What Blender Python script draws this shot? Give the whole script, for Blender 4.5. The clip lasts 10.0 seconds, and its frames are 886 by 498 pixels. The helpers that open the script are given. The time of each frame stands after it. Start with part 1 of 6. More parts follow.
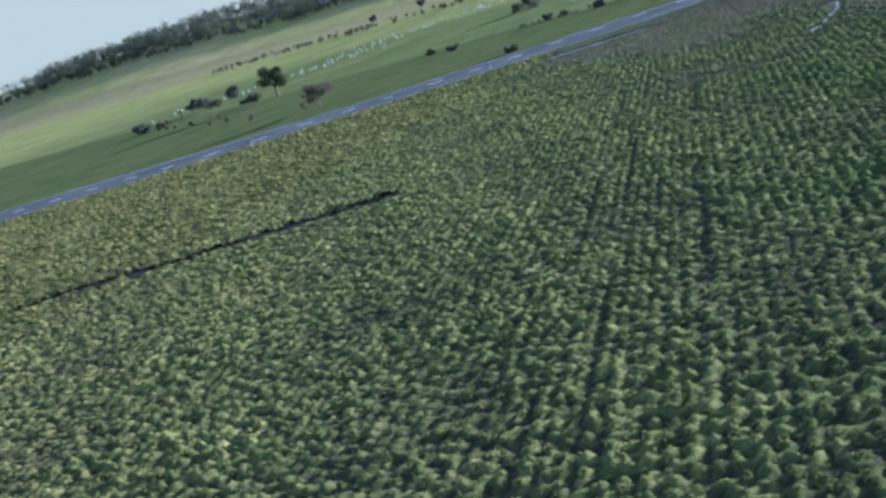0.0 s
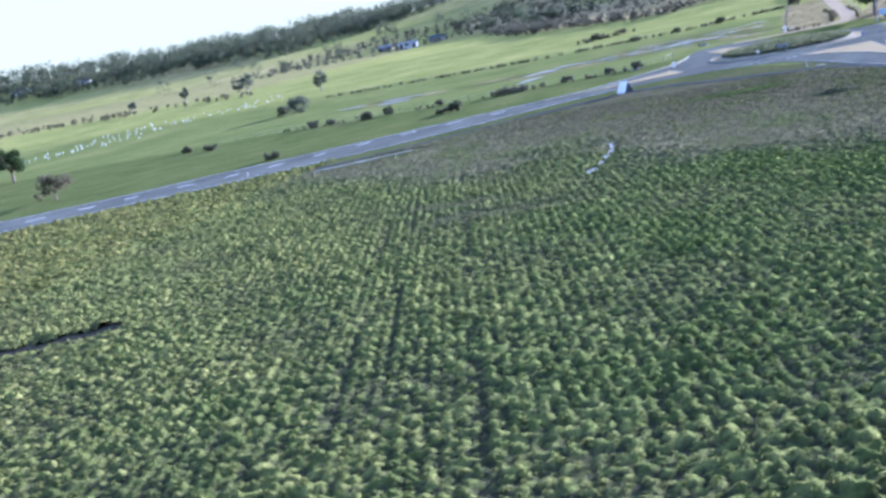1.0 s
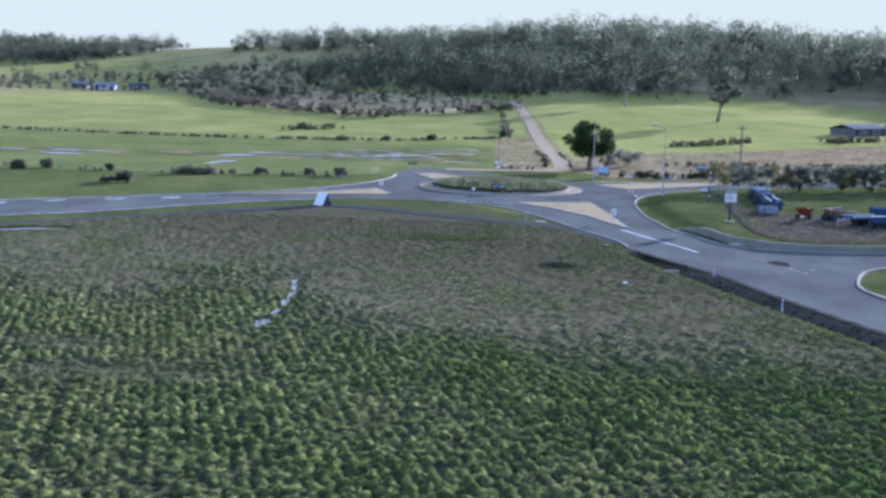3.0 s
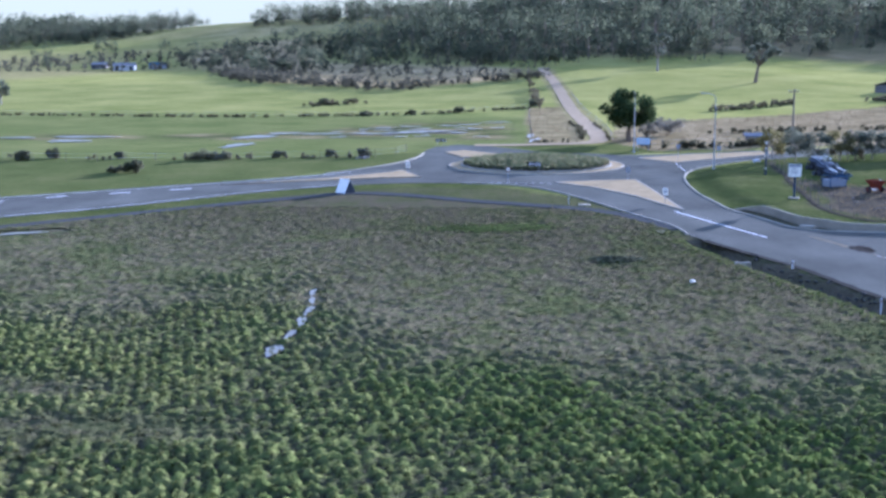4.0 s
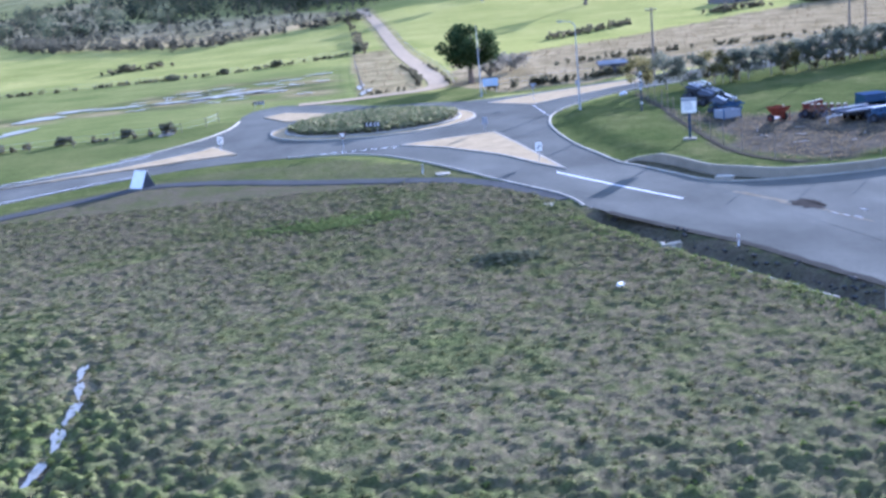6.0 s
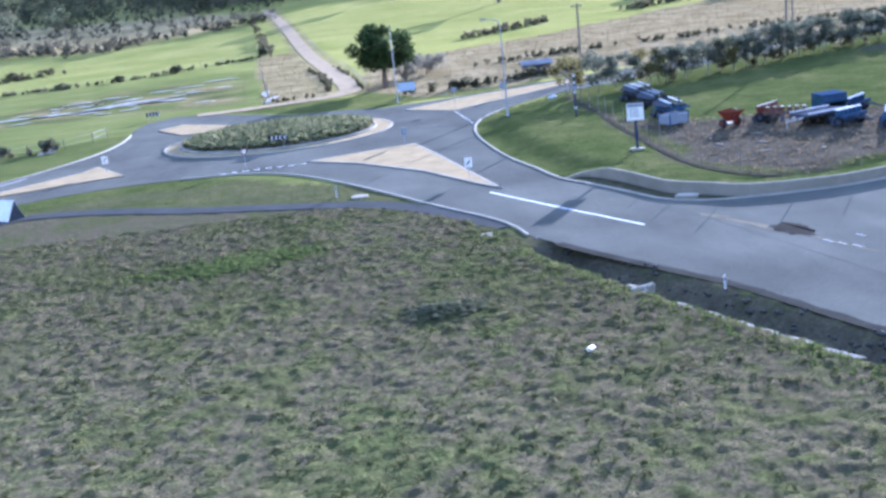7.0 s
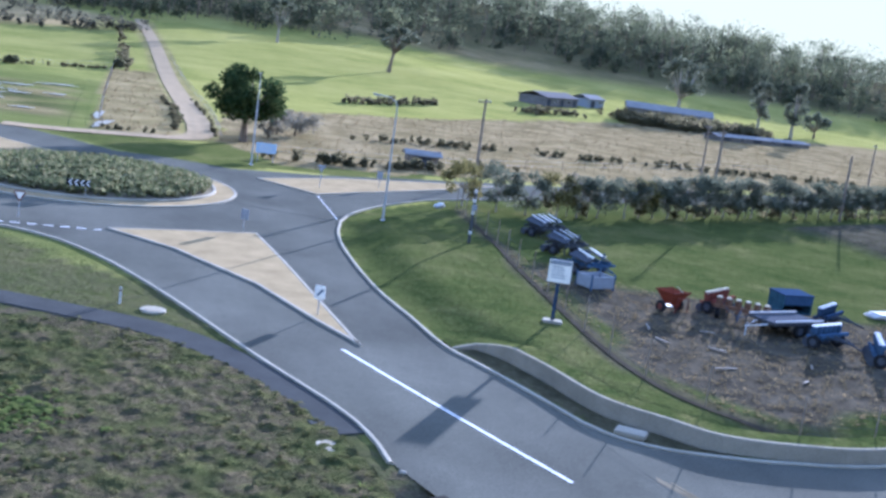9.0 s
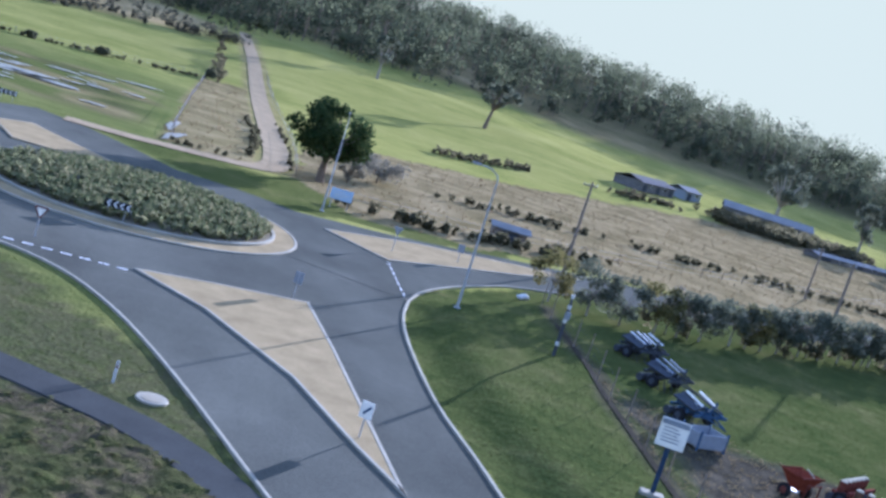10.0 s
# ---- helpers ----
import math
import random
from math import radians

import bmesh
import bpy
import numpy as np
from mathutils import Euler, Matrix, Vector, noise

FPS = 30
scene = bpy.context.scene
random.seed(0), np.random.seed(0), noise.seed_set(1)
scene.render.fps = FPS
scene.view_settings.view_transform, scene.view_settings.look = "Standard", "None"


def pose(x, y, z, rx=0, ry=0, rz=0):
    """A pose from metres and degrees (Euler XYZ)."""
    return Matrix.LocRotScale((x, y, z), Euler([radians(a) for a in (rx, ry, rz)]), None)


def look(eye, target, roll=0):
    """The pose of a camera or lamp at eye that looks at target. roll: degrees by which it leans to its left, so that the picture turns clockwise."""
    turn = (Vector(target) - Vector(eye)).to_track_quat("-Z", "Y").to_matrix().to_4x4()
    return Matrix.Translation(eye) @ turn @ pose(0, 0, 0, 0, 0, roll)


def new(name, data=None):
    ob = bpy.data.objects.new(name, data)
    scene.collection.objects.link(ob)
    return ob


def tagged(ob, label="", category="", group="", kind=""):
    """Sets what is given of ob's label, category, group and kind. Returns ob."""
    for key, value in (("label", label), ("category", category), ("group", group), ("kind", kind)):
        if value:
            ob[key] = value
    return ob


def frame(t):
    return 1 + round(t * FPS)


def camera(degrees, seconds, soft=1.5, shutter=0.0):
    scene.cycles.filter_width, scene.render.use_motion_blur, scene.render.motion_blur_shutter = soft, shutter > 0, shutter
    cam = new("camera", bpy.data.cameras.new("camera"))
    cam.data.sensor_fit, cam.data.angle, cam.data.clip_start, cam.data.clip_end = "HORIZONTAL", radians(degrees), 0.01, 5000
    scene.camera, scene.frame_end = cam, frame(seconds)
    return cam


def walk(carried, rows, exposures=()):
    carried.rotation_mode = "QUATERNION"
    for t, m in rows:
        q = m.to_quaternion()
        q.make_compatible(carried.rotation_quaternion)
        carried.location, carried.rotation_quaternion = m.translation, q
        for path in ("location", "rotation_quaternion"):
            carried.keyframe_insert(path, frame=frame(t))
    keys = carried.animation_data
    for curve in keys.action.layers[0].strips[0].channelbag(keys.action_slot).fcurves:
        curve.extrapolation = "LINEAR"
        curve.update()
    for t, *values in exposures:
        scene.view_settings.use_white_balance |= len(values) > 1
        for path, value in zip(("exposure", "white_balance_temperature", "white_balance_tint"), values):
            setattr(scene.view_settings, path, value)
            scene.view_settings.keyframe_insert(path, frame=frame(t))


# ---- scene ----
cam = camera(41.85, 10.0, soft=3.0)
PATH = [
    (0, (-3.87, -142.68, 12.40), (-14.48, -126.29, 8.05), -17.80),
    (0.5, (-6.06, -138.73, 12.81), (-14.94, -121.28, 8.73), -17.08),
    (1, (-7.55, -133.55, 12.76), (-14.19, -115.06, 9.01), -11.57),
    (1.5, (-8.94, -128.17, 12.73), (-13.99, -109.09, 9.49), -8.84),
    (2, (-9.92, -122.60, 12.96), (-13.30, -103.08, 10.24), -6.87),
    (2.2, (-10.46, -120.41, 13.03), (-13.15, -100.75, 10.49), -8.22),
    (3.3, (-11.43, -109.28, 14.11), (-12.17, -89.54, 11.00), 5.19),
    (3.5, (-11.69, -107.31, 14.19), (-12.35, -87.60, 10.87), 6.07),
    (4, (-12.51, -101.82, 14.19), (-14.17, -82.19, 10.75), -0.39),
    (4.5, (-12.90, -96.22, 14.07), (-14.29, -76.61, 10.37), -6.79),
    (5, (-13.18, -91.18, 14.13), (-13.14, -71.63, 9.91), -5.17),
    (5.5, (-13.50, -86.00, 13.99), (-12.91, -66.50, 9.58), -4.95),
    (6.8, (-13.09, -71.91, 13.52), (-10.93, -52.58, 8.85), -5.87),
    (7, (-12.89, -69.64, 13.42), (-10.40, -50.35, 8.75), -6.06),
    (7.5, (-12.24, -63.92, 13.26), (-8.78, -44.75, 8.75), -4.90),
    (8, (-11.15, -58.16, 12.98), (-7.01, -39.05, 8.78), -0.98),
    (8.5, (-10.33, -52.61, 13.06), (-5.57, -33.57, 9.26), 3.58),
    (9, (-9.77, -47.20, 13.11), (-4.54, -28.22, 9.59), 8.04),
    (9.5, (-9.08, -41.30, 13.15), (-4.62, -22.08, 9.84), 10.43),
    (10, (-8.40, -35.44, 13.30), (-4.41, -16.06, 10.41), 17.59),
]
EXPOSURES = [(0.0, 2.15, 4520, 26), (0.5, 2.75, 4560, 28), (1.0, 2.95, 4580, 30), (1.5, 3.02, 4580, 32), (2.2, 3.02, 4580, 33), (3.5, 2.30, 4760, 30), (4.0, 2.68, 4600, 33), (4.5, 3.00, 4560, 34), (5.0, 3.12, 4560, 34),
             (5.5, 3.14, 4580, 34), (7.0, 3.20, 4680, 31), (8.0, 3.04, 4760, 29), (9.0, 2.86, 4760, 28), (10.0, 2.52, 4740, 28)]
walk(cam, [(t, look(eye, target, roll)) for t, eye, target, roll in PATH], EXPOSURES)

# ---------------------------------------------------------------- world and sun
SUN_AZ, SUN_EL = radians(33.0), radians(10.5)
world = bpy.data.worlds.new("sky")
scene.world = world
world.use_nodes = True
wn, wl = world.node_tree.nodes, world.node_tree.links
wn.clear()
w_out = wn.new("ShaderNodeOutputWorld")
w_bg = wn.new("ShaderNodeBackground")
w_sky = wn.new("ShaderNodeTexSky")
w_sky.sky_type = "NISHITA"
w_sky.sun_disc = False
w_sky.sun_elevation = SUN_EL
w_sky.sun_rotation = SUN_AZ
w_sky.air_density, w_sky.dust_density, w_sky.ozone_density = 1.0, 1.2, 1.0
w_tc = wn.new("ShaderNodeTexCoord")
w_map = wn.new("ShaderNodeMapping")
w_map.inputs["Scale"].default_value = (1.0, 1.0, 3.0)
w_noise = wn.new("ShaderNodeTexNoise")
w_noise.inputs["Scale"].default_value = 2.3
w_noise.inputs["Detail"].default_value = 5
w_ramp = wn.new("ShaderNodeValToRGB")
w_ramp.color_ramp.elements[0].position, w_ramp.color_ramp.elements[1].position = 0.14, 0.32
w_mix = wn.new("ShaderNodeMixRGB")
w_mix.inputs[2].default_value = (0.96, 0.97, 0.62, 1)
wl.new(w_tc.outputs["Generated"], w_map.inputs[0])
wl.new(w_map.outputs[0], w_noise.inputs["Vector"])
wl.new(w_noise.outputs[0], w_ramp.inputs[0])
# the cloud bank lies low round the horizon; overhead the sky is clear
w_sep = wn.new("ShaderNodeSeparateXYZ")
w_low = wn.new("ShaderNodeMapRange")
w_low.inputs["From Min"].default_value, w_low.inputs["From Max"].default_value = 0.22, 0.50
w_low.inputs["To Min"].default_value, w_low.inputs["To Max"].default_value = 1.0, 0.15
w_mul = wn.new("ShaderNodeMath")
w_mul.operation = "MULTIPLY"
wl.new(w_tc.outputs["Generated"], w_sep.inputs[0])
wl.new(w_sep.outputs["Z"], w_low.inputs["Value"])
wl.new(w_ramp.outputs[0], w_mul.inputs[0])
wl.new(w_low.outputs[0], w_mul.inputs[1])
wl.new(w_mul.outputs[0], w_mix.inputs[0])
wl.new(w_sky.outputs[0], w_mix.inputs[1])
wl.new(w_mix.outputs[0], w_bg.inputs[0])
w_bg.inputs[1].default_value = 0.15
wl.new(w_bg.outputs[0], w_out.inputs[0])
sun = new("sun", bpy.data.lights.new("sun", "SUN"))
sun.data.energy, sun.data.angle, sun.data.color = 4.4, radians(0.6), (1.0, 0.94, 0.82)
sun_dir = Vector((math.sin(SUN_AZ) * math.cos(SUN_EL), math.cos(SUN_AZ) * math.cos(SUN_EL), math.sin(SUN_EL)))
sun.matrix_world = look(sun_dir * 500, (0, 0, 0))


# ---------------------------------------------------------------- small tools
def smooth(a, b, x):
    u = np.clip((x - a) / (b - a), 0, 1)
    return u * u * (3 - 2 * u)


def curve(points, step=1.0):
    """A Catmull-Rom line through the points, sampled about every step metres."""
    p = [Vector((*q, 0)[:3]) for q in points]
    p = [p[0] * 2 - p[1]] + p + [p[-1] * 2 - p[-2]]
    out = []
    for i in range(1, len(p) - 2):
        n = max(1, int((p[i + 1] - p[i]).length / step))
        for k in range(n):
            u = k / n
            out.append(0.5 * (2 * p[i] + (p[i + 1] - p[i - 1]) * u + (2 * p[i - 1] - 5 * p[i] + 4 * p[i + 1] - p[i + 2]) * u * u
                              + (3 * p[i] - p[i - 1] - 3 * p[i + 1] + p[i + 2]) * u ** 3))
    out.append(p[-2].copy())
    return [(v.x, v.y) for v in out]


def arc(cx, cy, r, a0, a1, n=40):
    return [(cx + r * math.cos(radians(a0 + (a1 - a0) * i / n)), cy + r * math.sin(radians(a0 + (a1 - a0) * i / n))) for i in range(n + 1)]


def line_dist(px, py, pts):
    """Distance of arrays of points from a polyline, and the signed side (+ left)."""
    best = np.full(np.shape(px), 1e9)
    side = np.zeros(np.shape(px))
    for (ax, ay), (bx, by) in zip(pts, pts[1:]):
        dx, dy = bx - ax, by - ay
        u = np.clip(((px - ax) * dx + (py - ay) * dy) / (dx * dx + dy * dy + 1e-9), 0, 1)
        d = np.hypot(px - ax - u * dx, py - ay - u * dy)
        near = d < best
        side = np.where(near, np.sign(dx * (py - ay) - dy * (px - ax)), side)
        best = np.minimum(best, d)
    return best, side


def inside(px, py, poly):
    hit = np.zeros(np.shape(px), bool)
    for (ax, ay), (bx, by) in zip(poly, poly[1:] + poly[:1]):
        cond = (ay > py) != (by > py)
        hit ^= cond & (px < (bx - ax) * (py - ay) / ((by - ay) if by != ay else 1e-9) + ax)
    return hit


def fast_mesh(name, verts, faces, mats, smooth_faces=False):
    """verts (n,3), faces (m,3 or 4) arrays to one mesh."""
    verts, faces = np.asarray(verts, np.float32), np.asarray(faces, np.int32)
    me = bpy.data.meshes.new(name)
    k = faces.shape[1]
    me.vertices.add(len(verts))
    me.vertices.foreach_set("co", verts.ravel())
    me.loops.add(faces.size)
    me.loops.foreach_set("vertex_index", faces.ravel())
    me.polygons.add(len(faces))
    me.polygons.foreach_set("loop_start", np.arange(0, faces.size, k, dtype=np.int32))
    me.polygons.foreach_set("loop_total", np.full(len(faces), k, np.int32))
    if smooth_faces:
        me.polygons.foreach_set("use_smooth", np.ones(len(faces), bool))
    for m in mats if isinstance(mats, (list, tuple)) else [mats]:
        me.materials.append(m)
    me.update()
    me.validate()
    return me


# ---------------------------------------------------------------- materials
class Mat:
    """A small builder for node materials."""

    def __init__(self, name, rough=0.8, metal=0.0, spec=0.5):
        self.m = bpy.data.materials.new(name)
        self.m.use_nodes = True
        self.n, self.l = self.m.node_tree.nodes, self.m.node_tree.links
        self.b = self.n["Principled BSDF"]
        self.b.inputs["Roughness"].default_value = rough
        self.b.inputs["Metallic"].default_value = metal
        self.b.inputs["Specular IOR Level"].default_value = spec
        self.geo = None

    def node(self, kind, **kw):
        nd = self.n.new("ShaderNode" + kind)
        for k, v in kw.items():
            nd.inputs[k].default_value = v
        return nd

    def pos(self):
        if not self.geo:
            self.geo = self.node("NewGeometry")
        return self.geo.outputs["Position"]

    def noise(self, scale, detail=3.0, rough=0.6, where=None, stretch=None):
        nd = self.node("TexNoise", Scale=scale, Detail=detail, Roughness=rough)
        src = where or self.pos()
        if stretch:
            mp = self.node("Mapping")
            mp.inputs["Scale"].default_value = stretch
            self.l.new(src, mp.inputs[0])
            src = mp.outputs[0]
        self.l.new(src, nd.inputs["Vector"])
        return nd.outputs[0]

    def ramp(self, fac, *stops):
        nd = self.node("ValToRGB")
        r = nd.color_ramp
        while len(r.elements) < len(stops):
            r.elements.new(0.5)
        for e, (p, c) in zip(r.elements, stops):
            e.position, e.color = p, (*c, 1)
        self.l.new(fac, nd.inputs[0])
        return nd.outputs[0]

    def mix(self, fac, a, b, mode="MIX"):
        nd = self.node("MixRGB")
        nd.blend_type = mode
        for i, v in ((0, fac), (1, a), (2, b)):
            if isinstance(v, (int, float)):
                nd.inputs[i].default_value = v
            elif isinstance(v, tuple):
                nd.inputs[i].default_value = (*v, 1)[:4]
            else:
                self.l.new(v, nd.inputs[i])
        return nd.outputs[0]

    def math(self, op, a, b=0.0):
        nd = self.node("Math")
        nd.operation = op
        for i, v in ((0, a), (1, b)):
            if isinstance(v, (int, float)):
                nd.inputs[i].default_value = v
            else:
                self.l.new(v, nd.inputs[i])
        return nd.outputs[0]

    def attr(self, name):
        nd = self.node("Attribute")
        nd.attribute_name = name
        return nd.outputs["Fac"]

    def island(self):
        self.pos()
        return self.geo.outputs["Random Per Island"]

    def color(self, c):
        if isinstance(c, tuple):
            self.b.inputs["Base Color"].default_value = (*c, 1)[:4]
        else:
            self.l.new(c, self.b.inputs["Base Color"])
        return self

    def rough(self, r):
        self.l.new(r, self.b.inputs["Roughness"])
        return self

    def bump(self, h, strength=0.5, dist=0.05):
        nd = self.node("Bump", Strength=strength, Distance=dist)
        self.l.new(h, nd.inputs["Height"])
        self.l.new(nd.outputs[0], self.b.inputs["Normal"])
        return self


def simple(name, c, rough=0.6, metal=0.0, vary=0.25, scale=8.0, bump=0.1):
    """A painted or plain surface with slight dirt and grain."""
    m = Mat(name, rough, metal, 0.5 if rough < 0.25 else 0.0)
    dark = tuple(v * (1 - vary) for v in c)
    lite = tuple(min(1, v * (1 + vary * 0.4)) for v in c)
    m.color(m.ramp(m.noise(scale, 5), (0.25, dark), (0.55, c), (0.8, lite)))
    m.rough(m.math("ADD", m.math("MULTIPLY", m.noise(scale * 2, 3), 0.3), max(0.05, rough - 0.15)))
    if bump:
        m.bump(m.noise(scale * 10, 2), bump, 0.01)
    return m.m


def make_asphalt():
    m = Mat("asphalt", 0.95, 0, 0.0)
    big = m.ramp(m.noise(0.12, 4), (0.3, (0.068, 0.069, 0.058)), (0.7, (0.098, 0.098, 0.083)))
    tracks = m.ramp(m.noise(0.5, 3, stretch=(0.35, 0.12, 1)), (0.35, (0.80, 0.80, 0.80)), (0.65, (1.08, 1.08, 1.06)))
    grain = m.ramp(m.noise(18, 3), (0.3, (0.75, 0.75, 0.75)), (0.7, (1.2, 1.2, 1.2)))
    m.color(m.mix(1.0, m.mix(1.0, big, tracks, "MULTIPLY"), grain, "MULTIPLY"))
    m.bump(m.noise(40, 3), 0.35, 0.01)
    return m.m


def make_concrete(name, c, stain=0.3):
    m = Mat(name, 0.95, 0, 0.0)
    a = m.ramp(m.noise(0.6, 5), (0.3, tuple(v * (1 - stain) for v in c)), (0.7, c))
    g = m.ramp(m.noise(14, 4), (0.3, (0.85, 0.84, 0.82)), (0.7, (1.08, 1.08, 1.08)))
    m.color(m.mix(1.0, a, g, "MULTIPLY"))
    m.bump(m.noise(25, 3), 0.3, 0.01)
    return m.m


def make_paint(name, c):
    m = Mat(name, 0.9, 0, 0.0)
    m.color(m.ramp(m.noise(9, 5), (0.32, tuple(v * 0.45 for v in c)), (0.48, c)))
    return m.m


def make_foliage(name, dark, mid, lite, rough=0.6, trans=0.25, spec=0.3, yellowing=False, clump=0.0):
    m = Mat(name, rough, 0, 0.0)
    tone = m.ramp(m.island(), (0.0, dark), (0.5, mid), (1.0, lite))
    patch = m.ramp(m.noise(0.35, 4), (0.3, (0.72, 0.75, 0.7)), (0.7, (1.2, 1.15, 1.1)))
    c = m.mix(1.0, tone, patch, "MULTIPLY")
    if clump:
        c = m.mix(1.0, c, m.ramp(m.noise(clump, 2), (0.35, (0.70, 0.74, 0.80)), (0.65, (1.26, 1.24, 1.10))), "MULTIPLY")
    if yellowing:
        c = ripening(m, c)
    m.color(c)
    t = m.node("BsdfTranslucent")
    m.l.new(c, t.inputs[0])
    mx = m.node("MixShader")
    mx.inputs[0].default_value = trans
    out = m.n["Material Output"]
    m.l.new(m.b.outputs[0], mx.inputs[1])
    m.l.new(t.outputs[0], mx.inputs[2])
    m.l.new(mx.outputs[0], out.inputs[0])
    return m.m


def weed_tones(m):
    """Mottled olive, grey-brown and mauve-brown growth of the rough field."""
    mix = m.math("ADD", m.math("MULTIPLY", m.noise(0.9, 4), 0.45), m.math("MULTIPLY", m.noise(0.11, 4), 0.55))
    c = m.ramp(mix, (0.36, (0.062, 0.073, 0.027)), (0.46, (0.076, 0.078, 0.034)), (0.53, (0.094, 0.080, 0.050)), (0.57, (0.075, 0.078, 0.035)), (0.68, (0.095, 0.082, 0.051)))
    # darker, browner growth towards the path and the road
    sep = m.node("SeparateXYZ")
    m.l.new(m.pos(), sep.inputs[0])
    worn = m.math("ADD", m.math("MULTIPLY", m.math("ADD", sep.outputs["Y"], 42.0), 0.04), m.math("SUBTRACT", m.noise(0.12, 4), 0.5))
    worn = m.math("ADD", worn, m.math("MULTIPLY", m.math("ADD", sep.outputs["X"], 16.0), 0.025))
    return m.mix(m.ramp(worn, (0.0, (0, 0, 0)), (1.0, (1, 1, 1))), c, m.mix(1.0, c, (0.74, 0.72, 0.76), "MULTIPLY"))


def ripening(m, c):
    """The crop yellows towards the road in the west, unevenly."""
    sep = m.node("SeparateXYZ")
    m.l.new(m.pos(), sep.inputs[0])
    west = m.math("ADD", m.math("MULTIPLY", m.math("ADD", sep.outputs["X"], 22.0), -0.014), m.math("MULTIPLY", m.math("ADD", sep.outputs["Y"], 66.0), -0.005))
    age = m.math("ADD", west, m.math("MULTIPLY", m.math("SUBTRACT", m.noise(0.08, 4), 0.5), 1.2))
    c = m.mix(m.ramp(m.math("MULTIPLY", age, -1.0), (0.0, (0, 0, 0)), (0.34, (1, 1, 1))), c, m.mix(1.0, c, (0.64, 0.78, 0.60), "MULTIPLY"))
    return m.mix(m.ramp(age, (0.0, (0, 0, 0)), (0.9, (0.7, 0.7, 0.7))), c, m.mix(1.0, c, (1.9, 1.56, 1.5), "MULTIPLY"))


def make_canopy():
    """Low growth of the field: leafy crop where it stands, mottled weeds beyond it."""
    m = Mat("field_growth", 1.0, 0, 0.0)
    tone = m.attr("tone")
    crop_c = m.ramp(tone, (0.0, (0.066, 0.084, 0.025)), (0.5, (0.098, 0.114, 0.036)), (1.0, (0.144, 0.152, 0.050)))
    crop_c = ripening(m, m.mix(1.0, crop_c, m.ramp(m.noise(0.35, 4), (0.3, (0.78, 0.8, 0.76)), (0.7, (1.16, 1.12, 1.08))), "MULTIPLY"))
    weed_c = m.mix(1.0, weed_tones(m), m.ramp(tone, (0.0, (0.82, 0.84, 0.84)), (0.6, (1.0, 1.0, 1.0)), (1.0, (1.22, 1.20, 1.12))), "MULTIPLY")
    # soil tone low between plants, darkened to deepen the shade of the gaps
    crop_c = m.mix(m.attr("bare"), crop_c, m.ramp(m.noise(3, 4), (0.3, (0.029, 0.031, 0.017)), (0.7, (0.056, 0.054, 0.030))))
    c = m.mix(m.attr("crop"), weed_c, crop_c)
    m.color(m.mix(1.0, c, m.ramp(m.noise(7.0, 6, 0.7), (0.3, (0.62, 0.66, 0.64)), (0.7, (1.36, 1.32, 1.26))), "MULTIPLY"))
    m.bump(m.noise(8, 6, 0.7), 1.0, 0.14)
    return m.m


def make_turf():
    m = Mat("verge_turf", 1.0, 0, 0.0)
    m.color(m.mix(1.0, m.ramp(m.noise(0.9, 4), (0.34, (0.034, 0.046, 0.014)), (0.5, (0.056, 0.065, 0.020)), (0.68, (0.090, 0.087, 0.033))),
                  m.ramp(m.noise(6, 4), (0.28, (0.62, 0.62, 0.62)), (0.72, (1.25, 1.25, 1.25))), "MULTIPLY"))
    m.bump(m.noise(6, 4), 0.7, 0.1)
    return m.m


def make_water():
    m = Mat("water", 0.32, 0, 0.5)
    m.color((0.085, 0.085, 0.075))
    m.bump(m.noise(5, 3), 0.55, 0.04)
    return m.m


